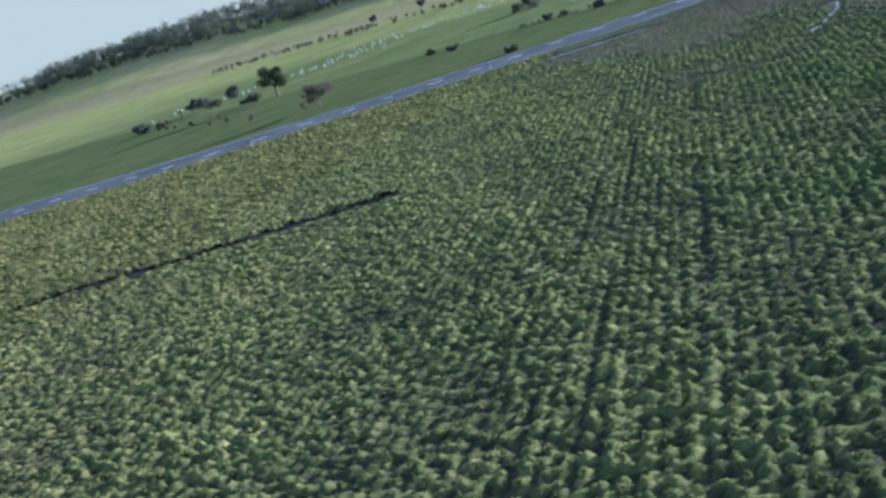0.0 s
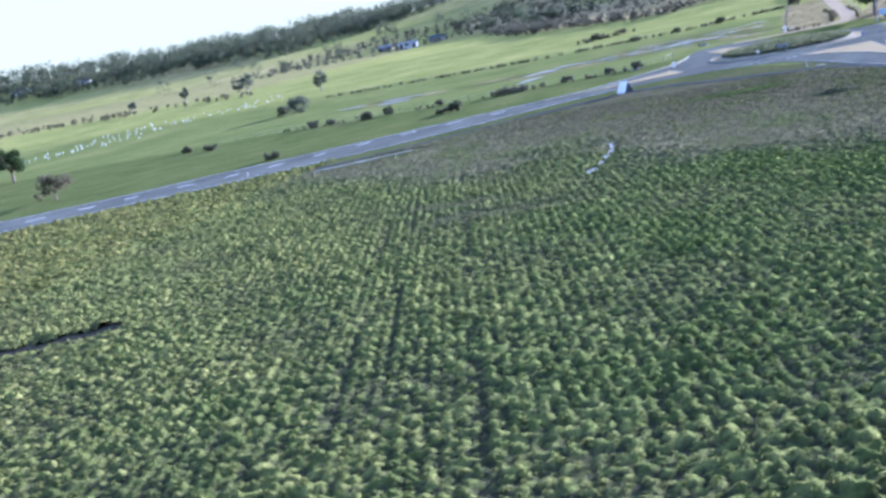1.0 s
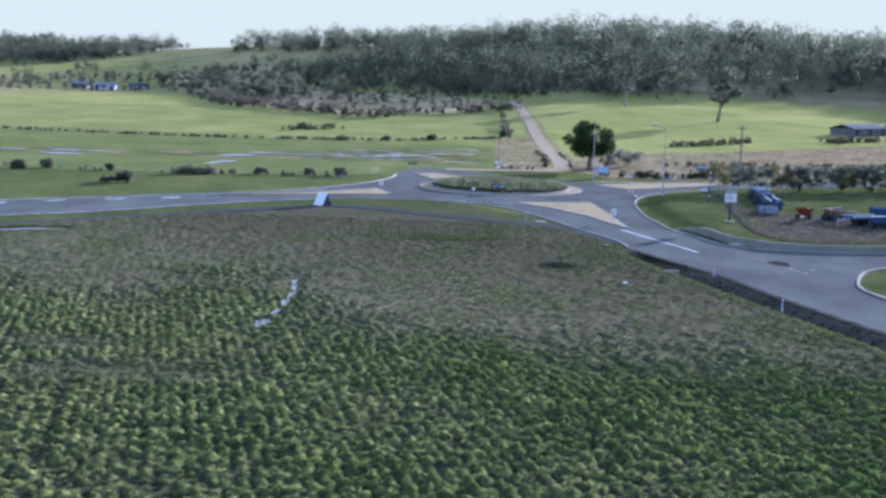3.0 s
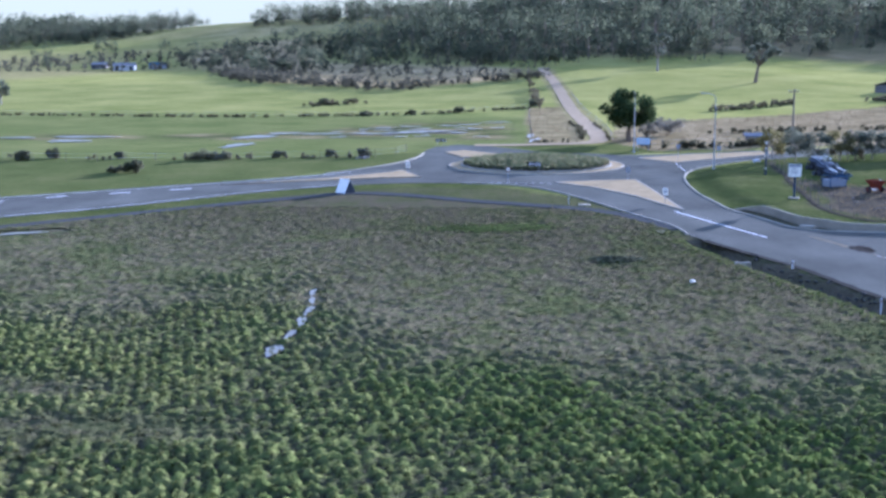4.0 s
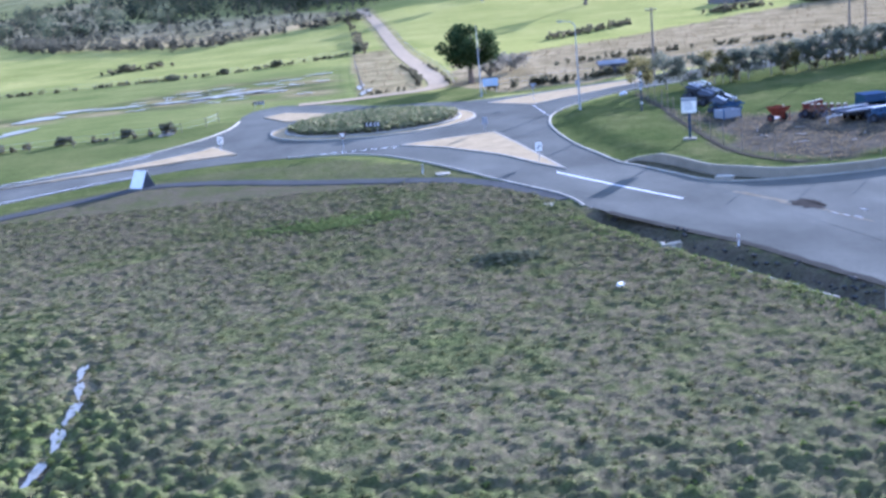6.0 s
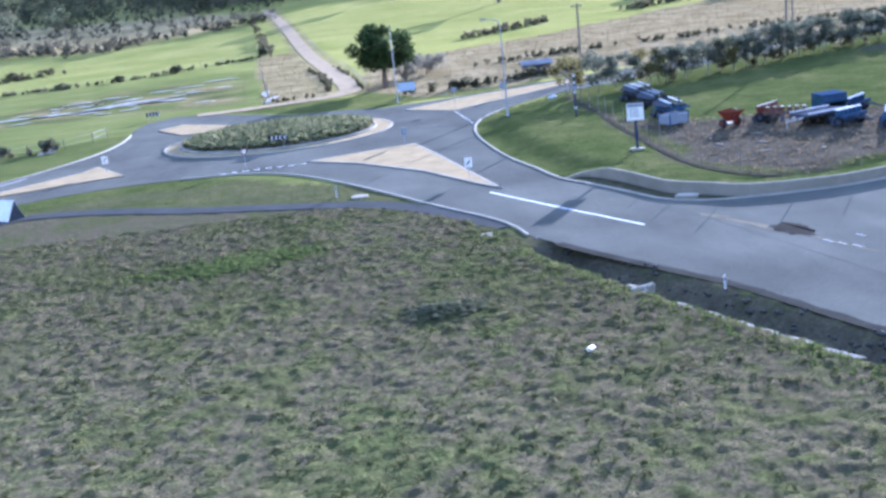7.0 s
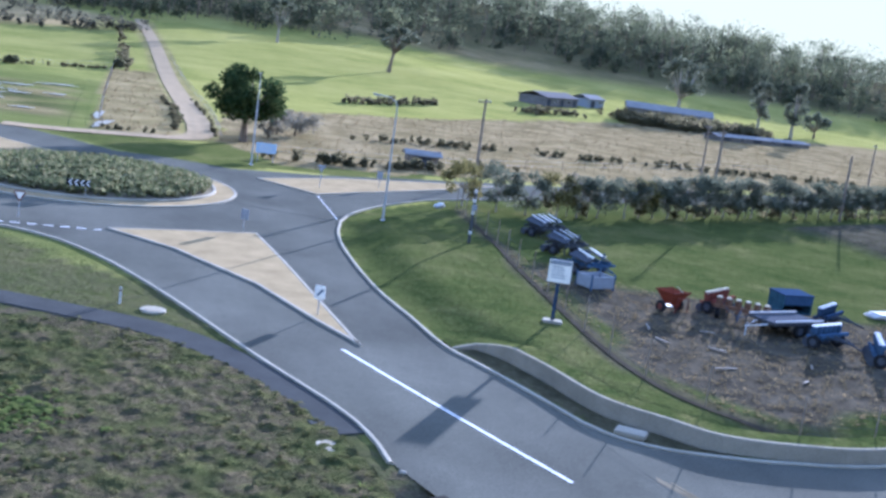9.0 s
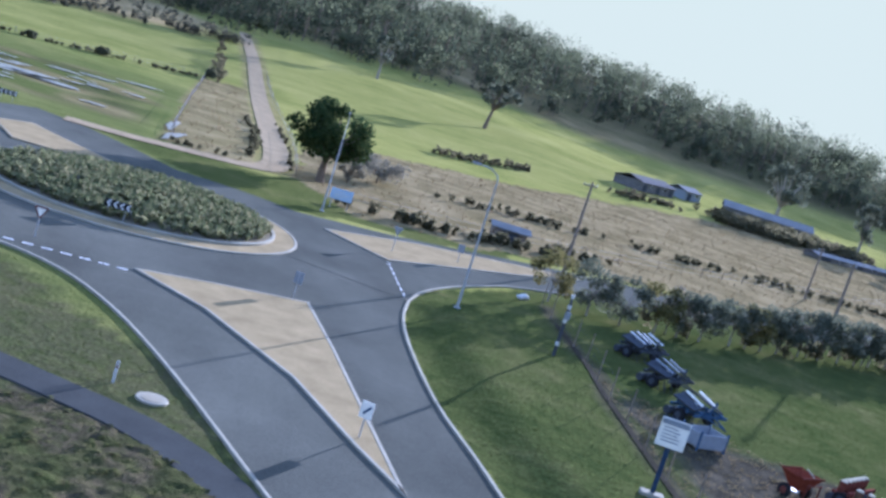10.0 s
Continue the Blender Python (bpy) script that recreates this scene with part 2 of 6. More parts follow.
def make_ground():
    """Land cover over the whole sheet: crop soil, rough weeds, mown verge, pasture, dry grass, bare dirt, scrub."""
    m = Mat("land", 1.0, 0, 0.0)
    fine, mid, big = m.noise(6, 4), m.noise(0.9, 4), m.noise(0.05, 5)
    pasture = m.ramp(m.math("ADD", m.math("MULTIPLY", big, 0.6), m.math("MULTIPLY", m.noise(0.25, 4, stretch=(0.5, 1.5, 1)), 0.4)),
                     (0.30, (0.124, 0.134, 0.033)), (0.48, (0.196, 0.190, 0.053)), (0.66, (0.262, 0.240, 0.078)))
    rough = weed_tones(m)
    verge = m.ramp(m.math("ADD", m.math("MULTIPLY", mid, 0.4), m.math("MULTIPLY", m.noise(0.16, 4), 0.6)), (0.34, (0.034, 0.046, 0.014)), (0.5, (0.056, 0.065, 0.020)), (0.68, (0.090, 0.087, 0.033)))
    soil = m.ramp(mid, (0.3, (0.040, 0.034, 0.024)), (0.7, (0.085, 0.072, 0.046)))
    dry = m.ramp(m.noise(0.18, 5), (0.32, (0.108, 0.088, 0.040)), (0.5, (0.176, 0.138, 0.070)), (0.68, (0.240, 0.190, 0.102)))
    dirt = m.ramp(m.noise(0.7, 5), (0.3, (0.034, 0.030, 0.022)), (0.7, (0.080, 0.070, 0.050)))
    scrub = m.ramp(m.noise(0.06, 5), (0.34, (0.150, 0.126, 0.056)), (0.5, (0.262, 0.196, 0.094)), (0.66, (0.360, 0.272, 0.138)))
    lush = m.ramp(m.math("ADD", m.math("MULTIPLY", big, 0.6), m.math("MULTIPLY", m.noise(0.25, 4, stretch=(0.5, 1.5, 1)), 0.4)),
                  (0.32, (0.068, 0.086, 0.024)), (0.48, (0.110, 0.122, 0.037)), (0.64, (0.162, 0.160, 0.054)))
    c = pasture
    for name, col in (("lush", lush), ("rough", rough), ("verge", verge), ("soil", soil), ("dry", dry), ("dirt", dirt), ("scrub", scrub)):
        c = m.mix(m.attr(name), c, col)
    g = m.ramp(fine, (0.28, (0.62, 0.62, 0.62)), (0.72, (1.25, 1.25, 1.25)))
    m.color(m.mix(1.0, c, g, "MULTIPLY"))
    m.bump(m.math("ADD", m.math("MULTIPLY", mid, 1.0), m.math("MULTIPLY", fine, 0.4)), 0.7, 0.14)
    return m.m


ASPHALT = make_asphalt()
ISLAND = make_concrete("island_concrete", (0.275, 0.216, 0.122))
KERB = make_concrete("kerb_concrete", (0.30, 0.28, 0.225), 0.25)
WALL = make_concrete("wall_concrete", (0.27, 0.245, 0.19))
PAINT = make_paint("white_line_paint", (0.55, 0.55, 0.54))
WATER = make_water()
TURF = make_turf()
LAND = make_ground()
PATHMAT = make_concrete("path_surface", (0.054, 0.056, 0.054), 0.25)
GRAVEL = make_concrete("track_gravel", (0.29, 0.228, 0.142), 0.3)

# ---------------------------------------------------------------- plan
RC = (-13.0, 38.0)          # centre of the roundabout
R_IN, R_APRON, R_OUT = 8.9, 10.5, 17.2
NW_TOP = curve([(-420, -150), (-260, -80), (-146, -33), (-120, -24), (-95, -13), (-82, -4.5), (-70, 3.2), (-58, 11.5), (-47, 19.5), (-37.5, 27.5), (-31.5, 37), (-28.8, 45), (-28.1, 53), (-28.6, 60)])
NW_BOT = curve([(-420, -162), (-260, -92), (-131, -44), (-108, -35), (-86, -23.5), (-69, -14.0), (-53, -2.5), (-41, 10.5), (-32, 17.2), (-25, 19.5), (-18.3, 18.9)])
SE_LEFT = curve([(-25, 19.5), (-18.3, 18.9), (-14.3, 16.9), (-11.2, 12.8), (-8.1, 6.2), (-4.5, -3.2), (-2.2, -8.8), (-1.45, -11.6), (-1.25, -14.0)], 0.5)
SE_LEFT2 = curve([(-1.25, -14.0), (0, -17.6), (1.4, -20.9), (2.8, -24), (4.3, -27.5), (6.5, -35), (10.4, -46), (16, -60), (34, -100), (80, -190)], 1.0)
SE_RIGHT = curve([(3.9, 29.8), (3.0, 25), (2.6, 19), (2.7, 10.6), (3.35, 4.6), (3.85, 0.0), (4.75, -2.6), (5.75, -5.6), (6.8, -9.2)], 0.5)
SIDE_KERB = curve([(6.8, -9.2), (7.7, -10.75), (9.2, -11.75), (10.7, -12.15), (13.4, -12.55), (17.8, -12.4), (26, -10), (40, -4.5), (60, 4)], 0.5)
NE_RIGHT = curve([(3.9, 29.8), (5.2, 33.4), (7.4, 37.2), (10.5, 41.2), (14.7, 45.4), (24, 50.8), (43, 59.5), (62, 68.5), (140, 107)], 0.5)
NE_LEFT = curve([(-10.5, 54.0), (-5.7, 51.0), (0, 51.8), (7.7, 53.9), (17.9, 58.6), (43, 68.2), (62, 77.5), (140, 116)], 1.0)
DITCH = curve([(-0.9, -16.8), (0.1, -20.6), (1.4, -24.8), (2.6, -28.6), (4.4, -33.5), (7.6, -43), (13, -57), (31, -99)], 1.0)
WALL_LINE = curve([(4.3, -0.2), (5.83, -0.23), (7.1, -3.47), (8.18, -7.7), (9.95, -9.86), (11.43, -11.4), (14.2, -12.1), (18.0, -12.0), (26, -9.6), (40, -4.0)], 0.5)
POCKET = [(4.35, -0.3), (5.15, -2.5), (6.15, -5.5), (7.15, -9.0), (8.0, -10.4), (9.4, -11.35), (10.7, -11.75), (12.0, -11.9)] + [(x + 0.75, y + 0.35) for x, y in WALL_LINE[::-1] if x < 12.2 and y < 0.5]
FENCE = curve([(14.3, 38), (13.9, 31.5), (13.35, 23.5), (12.75, 18.5), (12.23, 12.6), (11.8, 7.3), (11.4, 2.0), (11.32, -2.75), (11.88, -6.6), (13.2, -9.0), (15.2, -10.4), (20, -10.3), (30, -6.6), (44, -0.6)], 0.25)
FURROW = curve([(-75, -97), (-68.7, -91.8), (-61.4, -88.6), (-55, -85), (-47.2, -80.6)], 1.0)


def height(x, y):
    """The lie of the land."""
    x, y = np.asarray(x, float), np.asarray(y, float)
    ridge_y = np.interp(x, [-1500, -800, -600, -360, -170, 0, 45, 157, 263, 360, 700], [800, 800, 850, 870, 760, 600, 560, 540, 500, 450, 400])
    ridge_h = np.interp(x, [-1500, -800, -600, -360, -260, -170, -60, 45, 157, 263, 360, 700], [42, 40, 29, 28, 33.5, 36, 35, 40, 34, 28, 21, 14])
    foot = np.interp(x, [-900, -300, -200, -120, -40, 60, 200, 500], [480, 520, 480, 380, 310, 300, 290, 260])
    rise = np.interp(x, [-300, -150, -60, 0, 60, 110, 200], [2.5, 3, 5, 8, 7.2, 3.0, 2.0])
    up = np.clip((y - foot) / np.maximum(ridge_y - foot, 50), 0, 1)
    z = rise * smooth(140, 330, y) + (ridge_h - rise) * (up ** 1.25) * (y > foot)
    z = z - 8 * smooth(0, 900, y - ridge_y)
    z = z + 0.02 * np.sin(x * 0.045 + 1) * np.sin(y * 0.038) * smooth(75, 130, y)
    # ditch beside the road, sunk pocket behind the kerb, furrow in the crop
    for pts, w, dep in ((DITCH, 1.3, 0.72), (FURROW, 1.0, 0.35)):
        xs, ys = [p[0] for p in pts], [p[1] for p in pts]
        near = (x > min(xs) - 4) & (x < max(xs) + 4) & (y > min(ys) - 4) & (y < max(ys) + 4)
        if near.any():
            d, _ = line_dist(x[near], y[near], pts)
            z[near] -= dep * (1 - smooth(0.15 * w, w, d))
    d, _ = line_dist(x, y, POCKET + POCKET[:1])
    z = z - 0.08 * inside(x, y, POCKET) * smooth(0.0, 0.6, d)
    return z

# ---------------------------------------------------------------- ground sheet
def lines(*spans):
    out = [spans[0][0]]
    for a, b, step in spans:
        n = max(1, int(round((b - a) / step)))
        out += [a + (b - a) * (i + 1) / n for i in range(n)]
    return np.array(out)


GX = lines((-4000, -1600, 300), (-1600, -700, 60), (-700, -300, 14), (-300, -120, 5), (-120, -60, 2.0), (-60, -12, 1.0), (-12, 22, 0.5), (22, 45, 1.0), (45, 120, 2.0), (120, 400, 5), (400, 900, 25), (900, 4000, 300))
GY = lines((-3000, -900, 300), (-900, -260, 40), (-260, -150, 6), (-150, -60, 1.6), (-60, -40, 0.8), (-40, 4, 0.5), (4, 70, 1.0), (70, 150, 1.4), (150, 340, 2.5), (340, 900, 12), (900, 4000, 200))
gx, gy = np.meshgrid(GX, GY)
gz = height(gx, gy)


def wob(x, y, amp, f, seed=0.0):
    return amp * (np.sin(x * f + seed) + np.sin(y * f * 1.3 + 2 * seed) + np.sin((x + y) * f * 2.1 + seed)) / 2


wx = gx + wob(gx, gy, 1.2, 0.31, 1.0)
wy = gy + wob(gx, gy, 1.2, 0.27, 4.0)
# the crop ends along a wavering line; beyond it rough weeds reach to the path and the roads
CROP_EDGE = [(-400, -95), (-130, -48), (-90, -34), (-69, -25), (-55, -29.5), (-42, -40), (-30, -42.8), (-22, -47), (-16, -51.5), (-8, -53), (4, -53), (12, -56), (20, -70)]
PATH_LINE = curve([(-80, -32), (-60, -16), (-44, -0.5), (-38.4, 4.6), (-34.7, 7.8), (-31, 10.6), (-27, 9.9), (-23.2, 8.0), (-18.5, 5.0), (-12.6, 2.1), (-8, -0.6), (-5.2, -4.4), (-3.2, -8.5), (-2.2, -11.5)], 1.0)
edge_y = np.interp(wx, [p[0] for p in CROP_EDGE], [p[1] for p in CROP_EDGE])
road_y = np.interp(gx, [p[0] for p in NW_BOT[::4]] + [-18, -8, -1, 3, 10, 16, 34, 80], [p[1] for p in NW_BOT[::4]] + [17, 6, -14, -24, -46, -60, -100, -190])
near_field = (gy < road_y + 0.5) & (gx < 60)
soil = smooth(1.5, -1.5, wy - edge_y) * near_field
d_path, s_path = line_dist(gx, gy, PATH_LINE)
path_y = np.interp(gx, [p[0] for p in PATH_LINE], [p[1] for p in PATH_LINE])
VERGE = PATH_LINE + [(-1.0, -15)] + SE_LEFT[::-1] + [p for p in NW_BOT[::-1] if p[0] > -82]
verge = 0.5 * inside(gx, gy, VERGE)
verge = np.maximum(verge, near_field * smooth(5.5, 3.5, np.abs(line_dist(gx, gy, NW_BOT)[0])))
rough = near_field * (1 - soil)
# corner lawn with the big sign
LAWN = [(2, 30), (16, 46.5), (26, 51.5), (60, 67), (95, 84), (95, 20), (60, 2.5), (30, -9), (17.8, -12.6), (13.4, -12.8), (9.2, -12.0), (6.8, -9.4), (4.8, -2.8), (3.3, 4.6), (2.6, 10.6), (2.5, 19), (3.2, 27)]
lawn = inside(gx, gy, LAWN)
verge = np.maximum(verge, lawn)
verge = np.maximum(verge, inside(gx, gy, [(19.1, -20), (16, -22.7), (14.2, -26.6), (13.2, -31), (14.2, -36), (24, -58), (60, -100), (200, -100), (200, 40), (64, -7), (34, -15.5), (24, -18.4)]))
verge = np.maximum(verge, 0.85 * inside(wx, wy, [(-19, 66), (-10, 67.5), (-4, 69), (0, 71), (4, 62), (30, 70), (30, 66), (8, 55), (-6, 52), (-12, 56)]))
NEAR_PASTURE = [p for p in NW_TOP if -300 < p[0] and p[1] < 52] + [(-30, 56), (-40, 50), (-60, 44), (-100, 50), (-160, 45), (-210, 70), (-300, 70)]
lush = smooth(-6, -16, gx) * (1 - smooth(250, 330, gy)) * (0.35 + 0.6 * smooth(165, 128, gy + 0.15 * gx + 10)) * smooth(-420, -200, gx)
lush = np.maximum(lush, 1.0 * inside(wx, wy, NEAR_PASTURE))
verge = np.maximum(verge, 0.75 * inside(wx, wy, NEAR_PASTURE))
verge = np.maximum(verge, 0.28 * smooth(-14, -17, gx) * (gy > 40) * smooth(146, 138, gy + 0.2 * gx + 12) * smooth(-300, -200, gx))
YARD = [(13.3, 21), (17.3, 16.0), (20.5, 13.5), (24.3, 11.4), (31, 9.6), (45, 10), (70, 14), (70, 6), (40, -1), (22, -8.6), (15.6, -9.8), (13.5, -8.8), (12.2, -6.4), (11.6, -2.7), (11.7, 2), (12.1, 7.3), (12.5, 12.6)]
d_yard, _ = line_dist(wx, wy, YARD + YARD[:1])
yard = np.where(inside(wx, wy, YARD), smooth(-0.2, 1.2, d_yard), 0.0)
# the dry paddock east of the track, the scrubby gully under the woods, bare strips
PADDOCK = [(-2, 72), (-1.5, 80), (3, 118), (30, 134), (62, 165), (95, 192), (140, 205), (220, 235), (420, 320), (420, 250), (140, 119), (62, 80), (43, 70.5), (20, 62), (4, 57)]
dry = np.where(inside(wx, wy, PADDOCK), 1.0, 0.0)
STRIP = [(-14.6, 70), (-5.8, 70.5), (-5.5, 95), (-8, 166), (-15.5, 164)]
dry = np.maximum(dry, np.where(inside(gx, gy, STRIP), 0.9, 0.0))
GULLY = [(-16, 250), (-52, 222), (-72, 238), (-105, 268), (-119, 298), (-142, 380), (-200, 500), (-240, 590), (-195, 640), (-150, 625), (-128, 560), (-110, 440), (-77, 400), (-24, 322), (-12, 300)]
d_gul, _ = line_dist(gx, gy, GULLY + GULLY[:1])
scrub = np.where(inside(gx, gy, GULLY), smooth(0, 12, d_gul) * 0.95, 0.0)
woods = smooth(10, 40, gy - np.interp(gx, [-900, -300, -100, -30, 60, 200, 500], [560, 520, 380, 318, 318, 318, 290]))
scrub = np.maximum(scrub, woods * (0.30 + 0.30 * np.sin(gx * 0.021 + 1.3 * np.sin(gy * 0.017)) * np.sin(gy * 0.019 + 0.6)))
rough = np.maximum(rough, woods * smooth(-90, -30, gx) * 0.9)
WET = [(-104, 74), (-98, 92), (-80, 90), (-62, 94), (-56, 98), (-42, 114), (-26, 124), (-16, 122), (-14.5, 72), (-30, 76), (-45, 76), (-62, 72), (-84, 74)]
BANK = [(47.5, 46.6), (49.4, 41.2), (50.0, 34), (72, 34), (82, 62), (66, 57.5)]
d_wet, _ = line_dist(wx, wy, WET + WET[:1])
in_wet = np.where(inside(wx, wy, WET), smooth(0, 5, d_wet), 0.0)
lush = np.maximum(lush, in_wet)
verge = np.maximum(verge, 0.5 * in_wet)
rough = np.maximum(rough, in_wet * 0.8 * smooth(0.0, 0.5, np.sin(gx * 0.17 + 1.1 * np.sin(gy * 0.23)) * np.sin(gy * 0.31 - gx * 0.09 + 1.0)))
dry = np.maximum(dry, in_wet * 0.75 * smooth(-0.15, 0.6, np.sin(gx * 0.31 + 1.7 * np.sin(gy * 0.17)) * np.sin(gy * 0.43 + gx * 0.11) + 0.3 * smooth(-30, -18, gx)))
d_track, _ = line_dist(gx, gy, [(-4.6, 72), (-3.4, 97), (-4.9, 137), (-7.2, 209), (-10.5, 267), (-12, 330)])
d_bank, _ = line_dist(gx, gy, BANK + BANK[:1])
bank = np.where(inside(gx, gy, BANK), smooth(0, 1.2, d_bank), 0.0)
dirt = np.maximum(yard, 0.9 * bank)
d_wall, side_wall = line_dist(gx, gy, WALL_LINE)
in_pocket = inside(gx, gy, POCKET)
# dark soil tone in the pocket also paints in the wall's shade
soil = np.maximum(soil, in_pocket * 0.8)
soil = np.maximum(soil, smooth(0.75, 0.25, line_dist(wx * 0.3 + gx * 0.7, gy, FENCE[::4])[0]) * 0.85)
soil = np.maximum(soil, smooth(1.5, 0.8, line_dist(gx, gy, DITCH)[0]) * 0.8)
bare = np.where((gy > 60) & (gy < 290), smooth(3.5, 2.0, d_track) * 0.6, 0.0)
dry = np.maximum(dry, bare)
dry = np.maximum(dry, 0.55 * smooth(235, 275, wy + 0.12 * wx) * smooth(-190, -240, gx) * (1 - woods))
gz += 0.48 * (lawn * smooth(1.0, 4.0, line_dist(gx, gy, LAWN + LAWN[:1])[0])) * np.where(in_pocket | (d_wall < 0.75) | ((side_wall < 0) & (d_wall < 3.5)), 0.0, 1.0)
gz += rough * 0.025 * np.sin(gx * 1.9 + 2 * np.sin(gy * 0.7)) * np.sin(gy * 2.3 + np.sin(gx))
gz += 0.24 * np.exp(-(((gx + 7.4) / 1.1) ** 2 + ((gy + 25.2) / 0.8) ** 2))
gz += 0.45 * bank
ny, nx = gx.shape
ids = np.arange(nx * ny).reshape(ny, nx)
quads = np.stack([ids[:-1, :-1], ids[:-1, 1:], ids[1:, 1:], ids[1:, :-1]], -1).reshape(-1, 4)
ground_me = fast_mesh("ground", np.stack([gx, gy, gz], -1).reshape(-1, 3), quads, LAND, True)
for name, val in (("lush", lush), ("rough", rough), ("verge", verge), ("soil", soil), ("dry", dry), ("dirt", dirt), ("scrub", scrub)):
    at = ground_me.attributes.new(name, "FLOAT", "POINT")
    at.data.foreach_set("value", np.clip(val, 0, 1).astype(np.float32).ravel())
ground = tagged(new("ground", ground_me), "wide valley floor of crop soil, rough weeds and pale green pasture", "ground", kind="structure")


def far_hills():
    """Ranges beyond the valley, a folded sheet rising behind the ridge, with haze in its blue colour."""
    m = Mat("far_hills", 1.0, 0, 0.0)
    # distance haze is put into this blue base colour
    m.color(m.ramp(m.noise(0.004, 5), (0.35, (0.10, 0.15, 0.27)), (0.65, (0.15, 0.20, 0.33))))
    n, rows = 120, 5
    a = np.radians(np.linspace(-75, -20, n))
    crest = 42 + 26 * np.sin(a * 9 + 1) + 14 * np.sin(a * 23) + 7 * np.sin(a * 61) + 26 * smooth(-0.85, -1.1, a)
    v = [np.stack([np.sin(a) * (3300 + 150 * k), np.cos(a) * (3300 + 150 * k) - 140, -60 + (crest + 60) * (k / (rows - 1)) ** 0.8 + 8 * np.sin(a * 40 + k)], -1) for k in range(rows)]
    i = np.arange(n * rows).reshape(rows, n)
    f = np.stack([i[:-1, :-1], i[:-1, 1:], i[1:, 1:], i[1:, :-1]], -1).reshape(-1, 4)
    tagged(new("backdrop", fast_mesh("backdrop", np.concatenate(v), f, m.m, True)), "far ranges on the horizon, coloured blue for haze", "hills", kind="structure")


far_hills()


def ground_z(x, y):
    """Height of the ground sheet at one place."""
    i = int(np.clip(np.searchsorted(GX, x) - 1, 0, nx - 2))
    j = int(np.clip(np.searchsorted(GY, y) - 1, 0, ny - 2))
    u, v = (x - GX[i]) / (GX[i + 1] - GX[i]), (y - GY[j]) / (GY[j + 1] - GY[j])
    return float(gz[j, i] * (1 - u) * (1 - v) + gz[j, i + 1] * u * (1 - v) + gz[j + 1, i] * (1 - u) * v + gz[j + 1, i + 1] * u * v)


def ground_zs(x, y):
    i = np.clip(np.searchsorted(GX, x) - 1, 0, nx - 2)
    j = np.clip(np.searchsorted(GY, y) - 1, 0, ny - 2)
    u, v = (x - GX[i]) / (GX[i + 1] - GX[i]), (y - GY[j]) / (GY[j + 1] - GY[j])
    return gz[j, i] * (1 - u) * (1 - v) + gz[j, i + 1] * u * (1 - v) + gz[j + 1, i] * (1 - u) * v + gz[j + 1, i + 1] * u * v


# ---------------------------------------------------------------- roads
def sheet(name, outline, z, material, thick=0.0):
    """A flat polygon, or a slab with a skirt of that thickness."""
    bm = bmesh.new()
    top = [bm.verts.new((x, y, z)) for x, y in outline]
    f = bm.faces.new(top)
    f.normal_update()
    if f.normal.z < 0:
        f.normal_flip()
    if thick:
        low = [bm.verts.new((x, y, z - thick)) for x, y in outline]
        n = len(top)
        for i in range(n):
            bm.faces.new((top[i], top[(i + 1) % n], low[(i + 1) % n], low[i]))
    bmesh.ops.triangulate(bm, faces=bm.faces[:])
    bmesh.ops.recalc_face_normals(bm, faces=bm.faces[:]) if thick else None
    me = bpy.data.meshes.new(name)
    bm.to_mesh(me)
    bm.free()
    me.materials.append(material)
    return me


def strip(name, pts, w0, w1, z0, z1, material, closed=False):
    """A bar along a line, from w0 to w1 to its left, from z0 up to z1, with a worn upper edge."""
    bm = bmesh.new()
    n = len(pts)
    rings = []
    for i, (x, y) in enumerate(pts):
        a = pts[(i - 1) % n] if closed or i else pts[i]
        b = pts[(i + 1) % n] if closed or i < n - 1 else pts[i]
        d = Vector((b[0] - a[0], b[1] - a[1])).normalized()
        nrm = Vector((-d.y, d.x))
        c = min(0.03, abs(w1 - w0) * 0.25)
        s = 1 if w1 > w0 else -1
        prof = [(w0, z0), (w0, z1 - c), (w0 + c * s, z1), (w1 - c * s, z1), (w1, z1 - c), (w1, z0)]
        rings.append([bm.verts.new((x + nrm.x * w, y + nrm.y * w, z)) for w, z in prof])
    m = n if closed else n - 1
    for i in range(m):
        r, q = rings[i], rings[(i + 1) % n]
        for k in range(5):
            bm.faces.new((r[k], q[k], q[k + 1], r[k + 1]))
    if not closed:
        bm.faces.new(rings[0][::-1])
        bm.faces.new(rings[-1])
    bmesh.ops.recalc_face_normals(bm, faces=bm.faces[:])
    me = bpy.data.meshes.new(name)
    bm.to_mesh(me)
    bm.free()
    me.materials.append(material)
    return me


def structure(name, me, label, category):
    return tagged(new(name, me), label, category, kind="structure")


def part(name, data, parent, material=None, label=""):
    """Links a mesh, or a bmesh with its material, as one part under a thing."""
    if isinstance(data, bmesh.types.BMesh):
        me = bpy.data.meshes.new(name)
        data.to_mesh(me)
        data.free()
        me.materials.append(material)
        data = me
    ob = new(name, data)
    ob.parent = parent
    if label:
        ob["label"] = label
    return ob


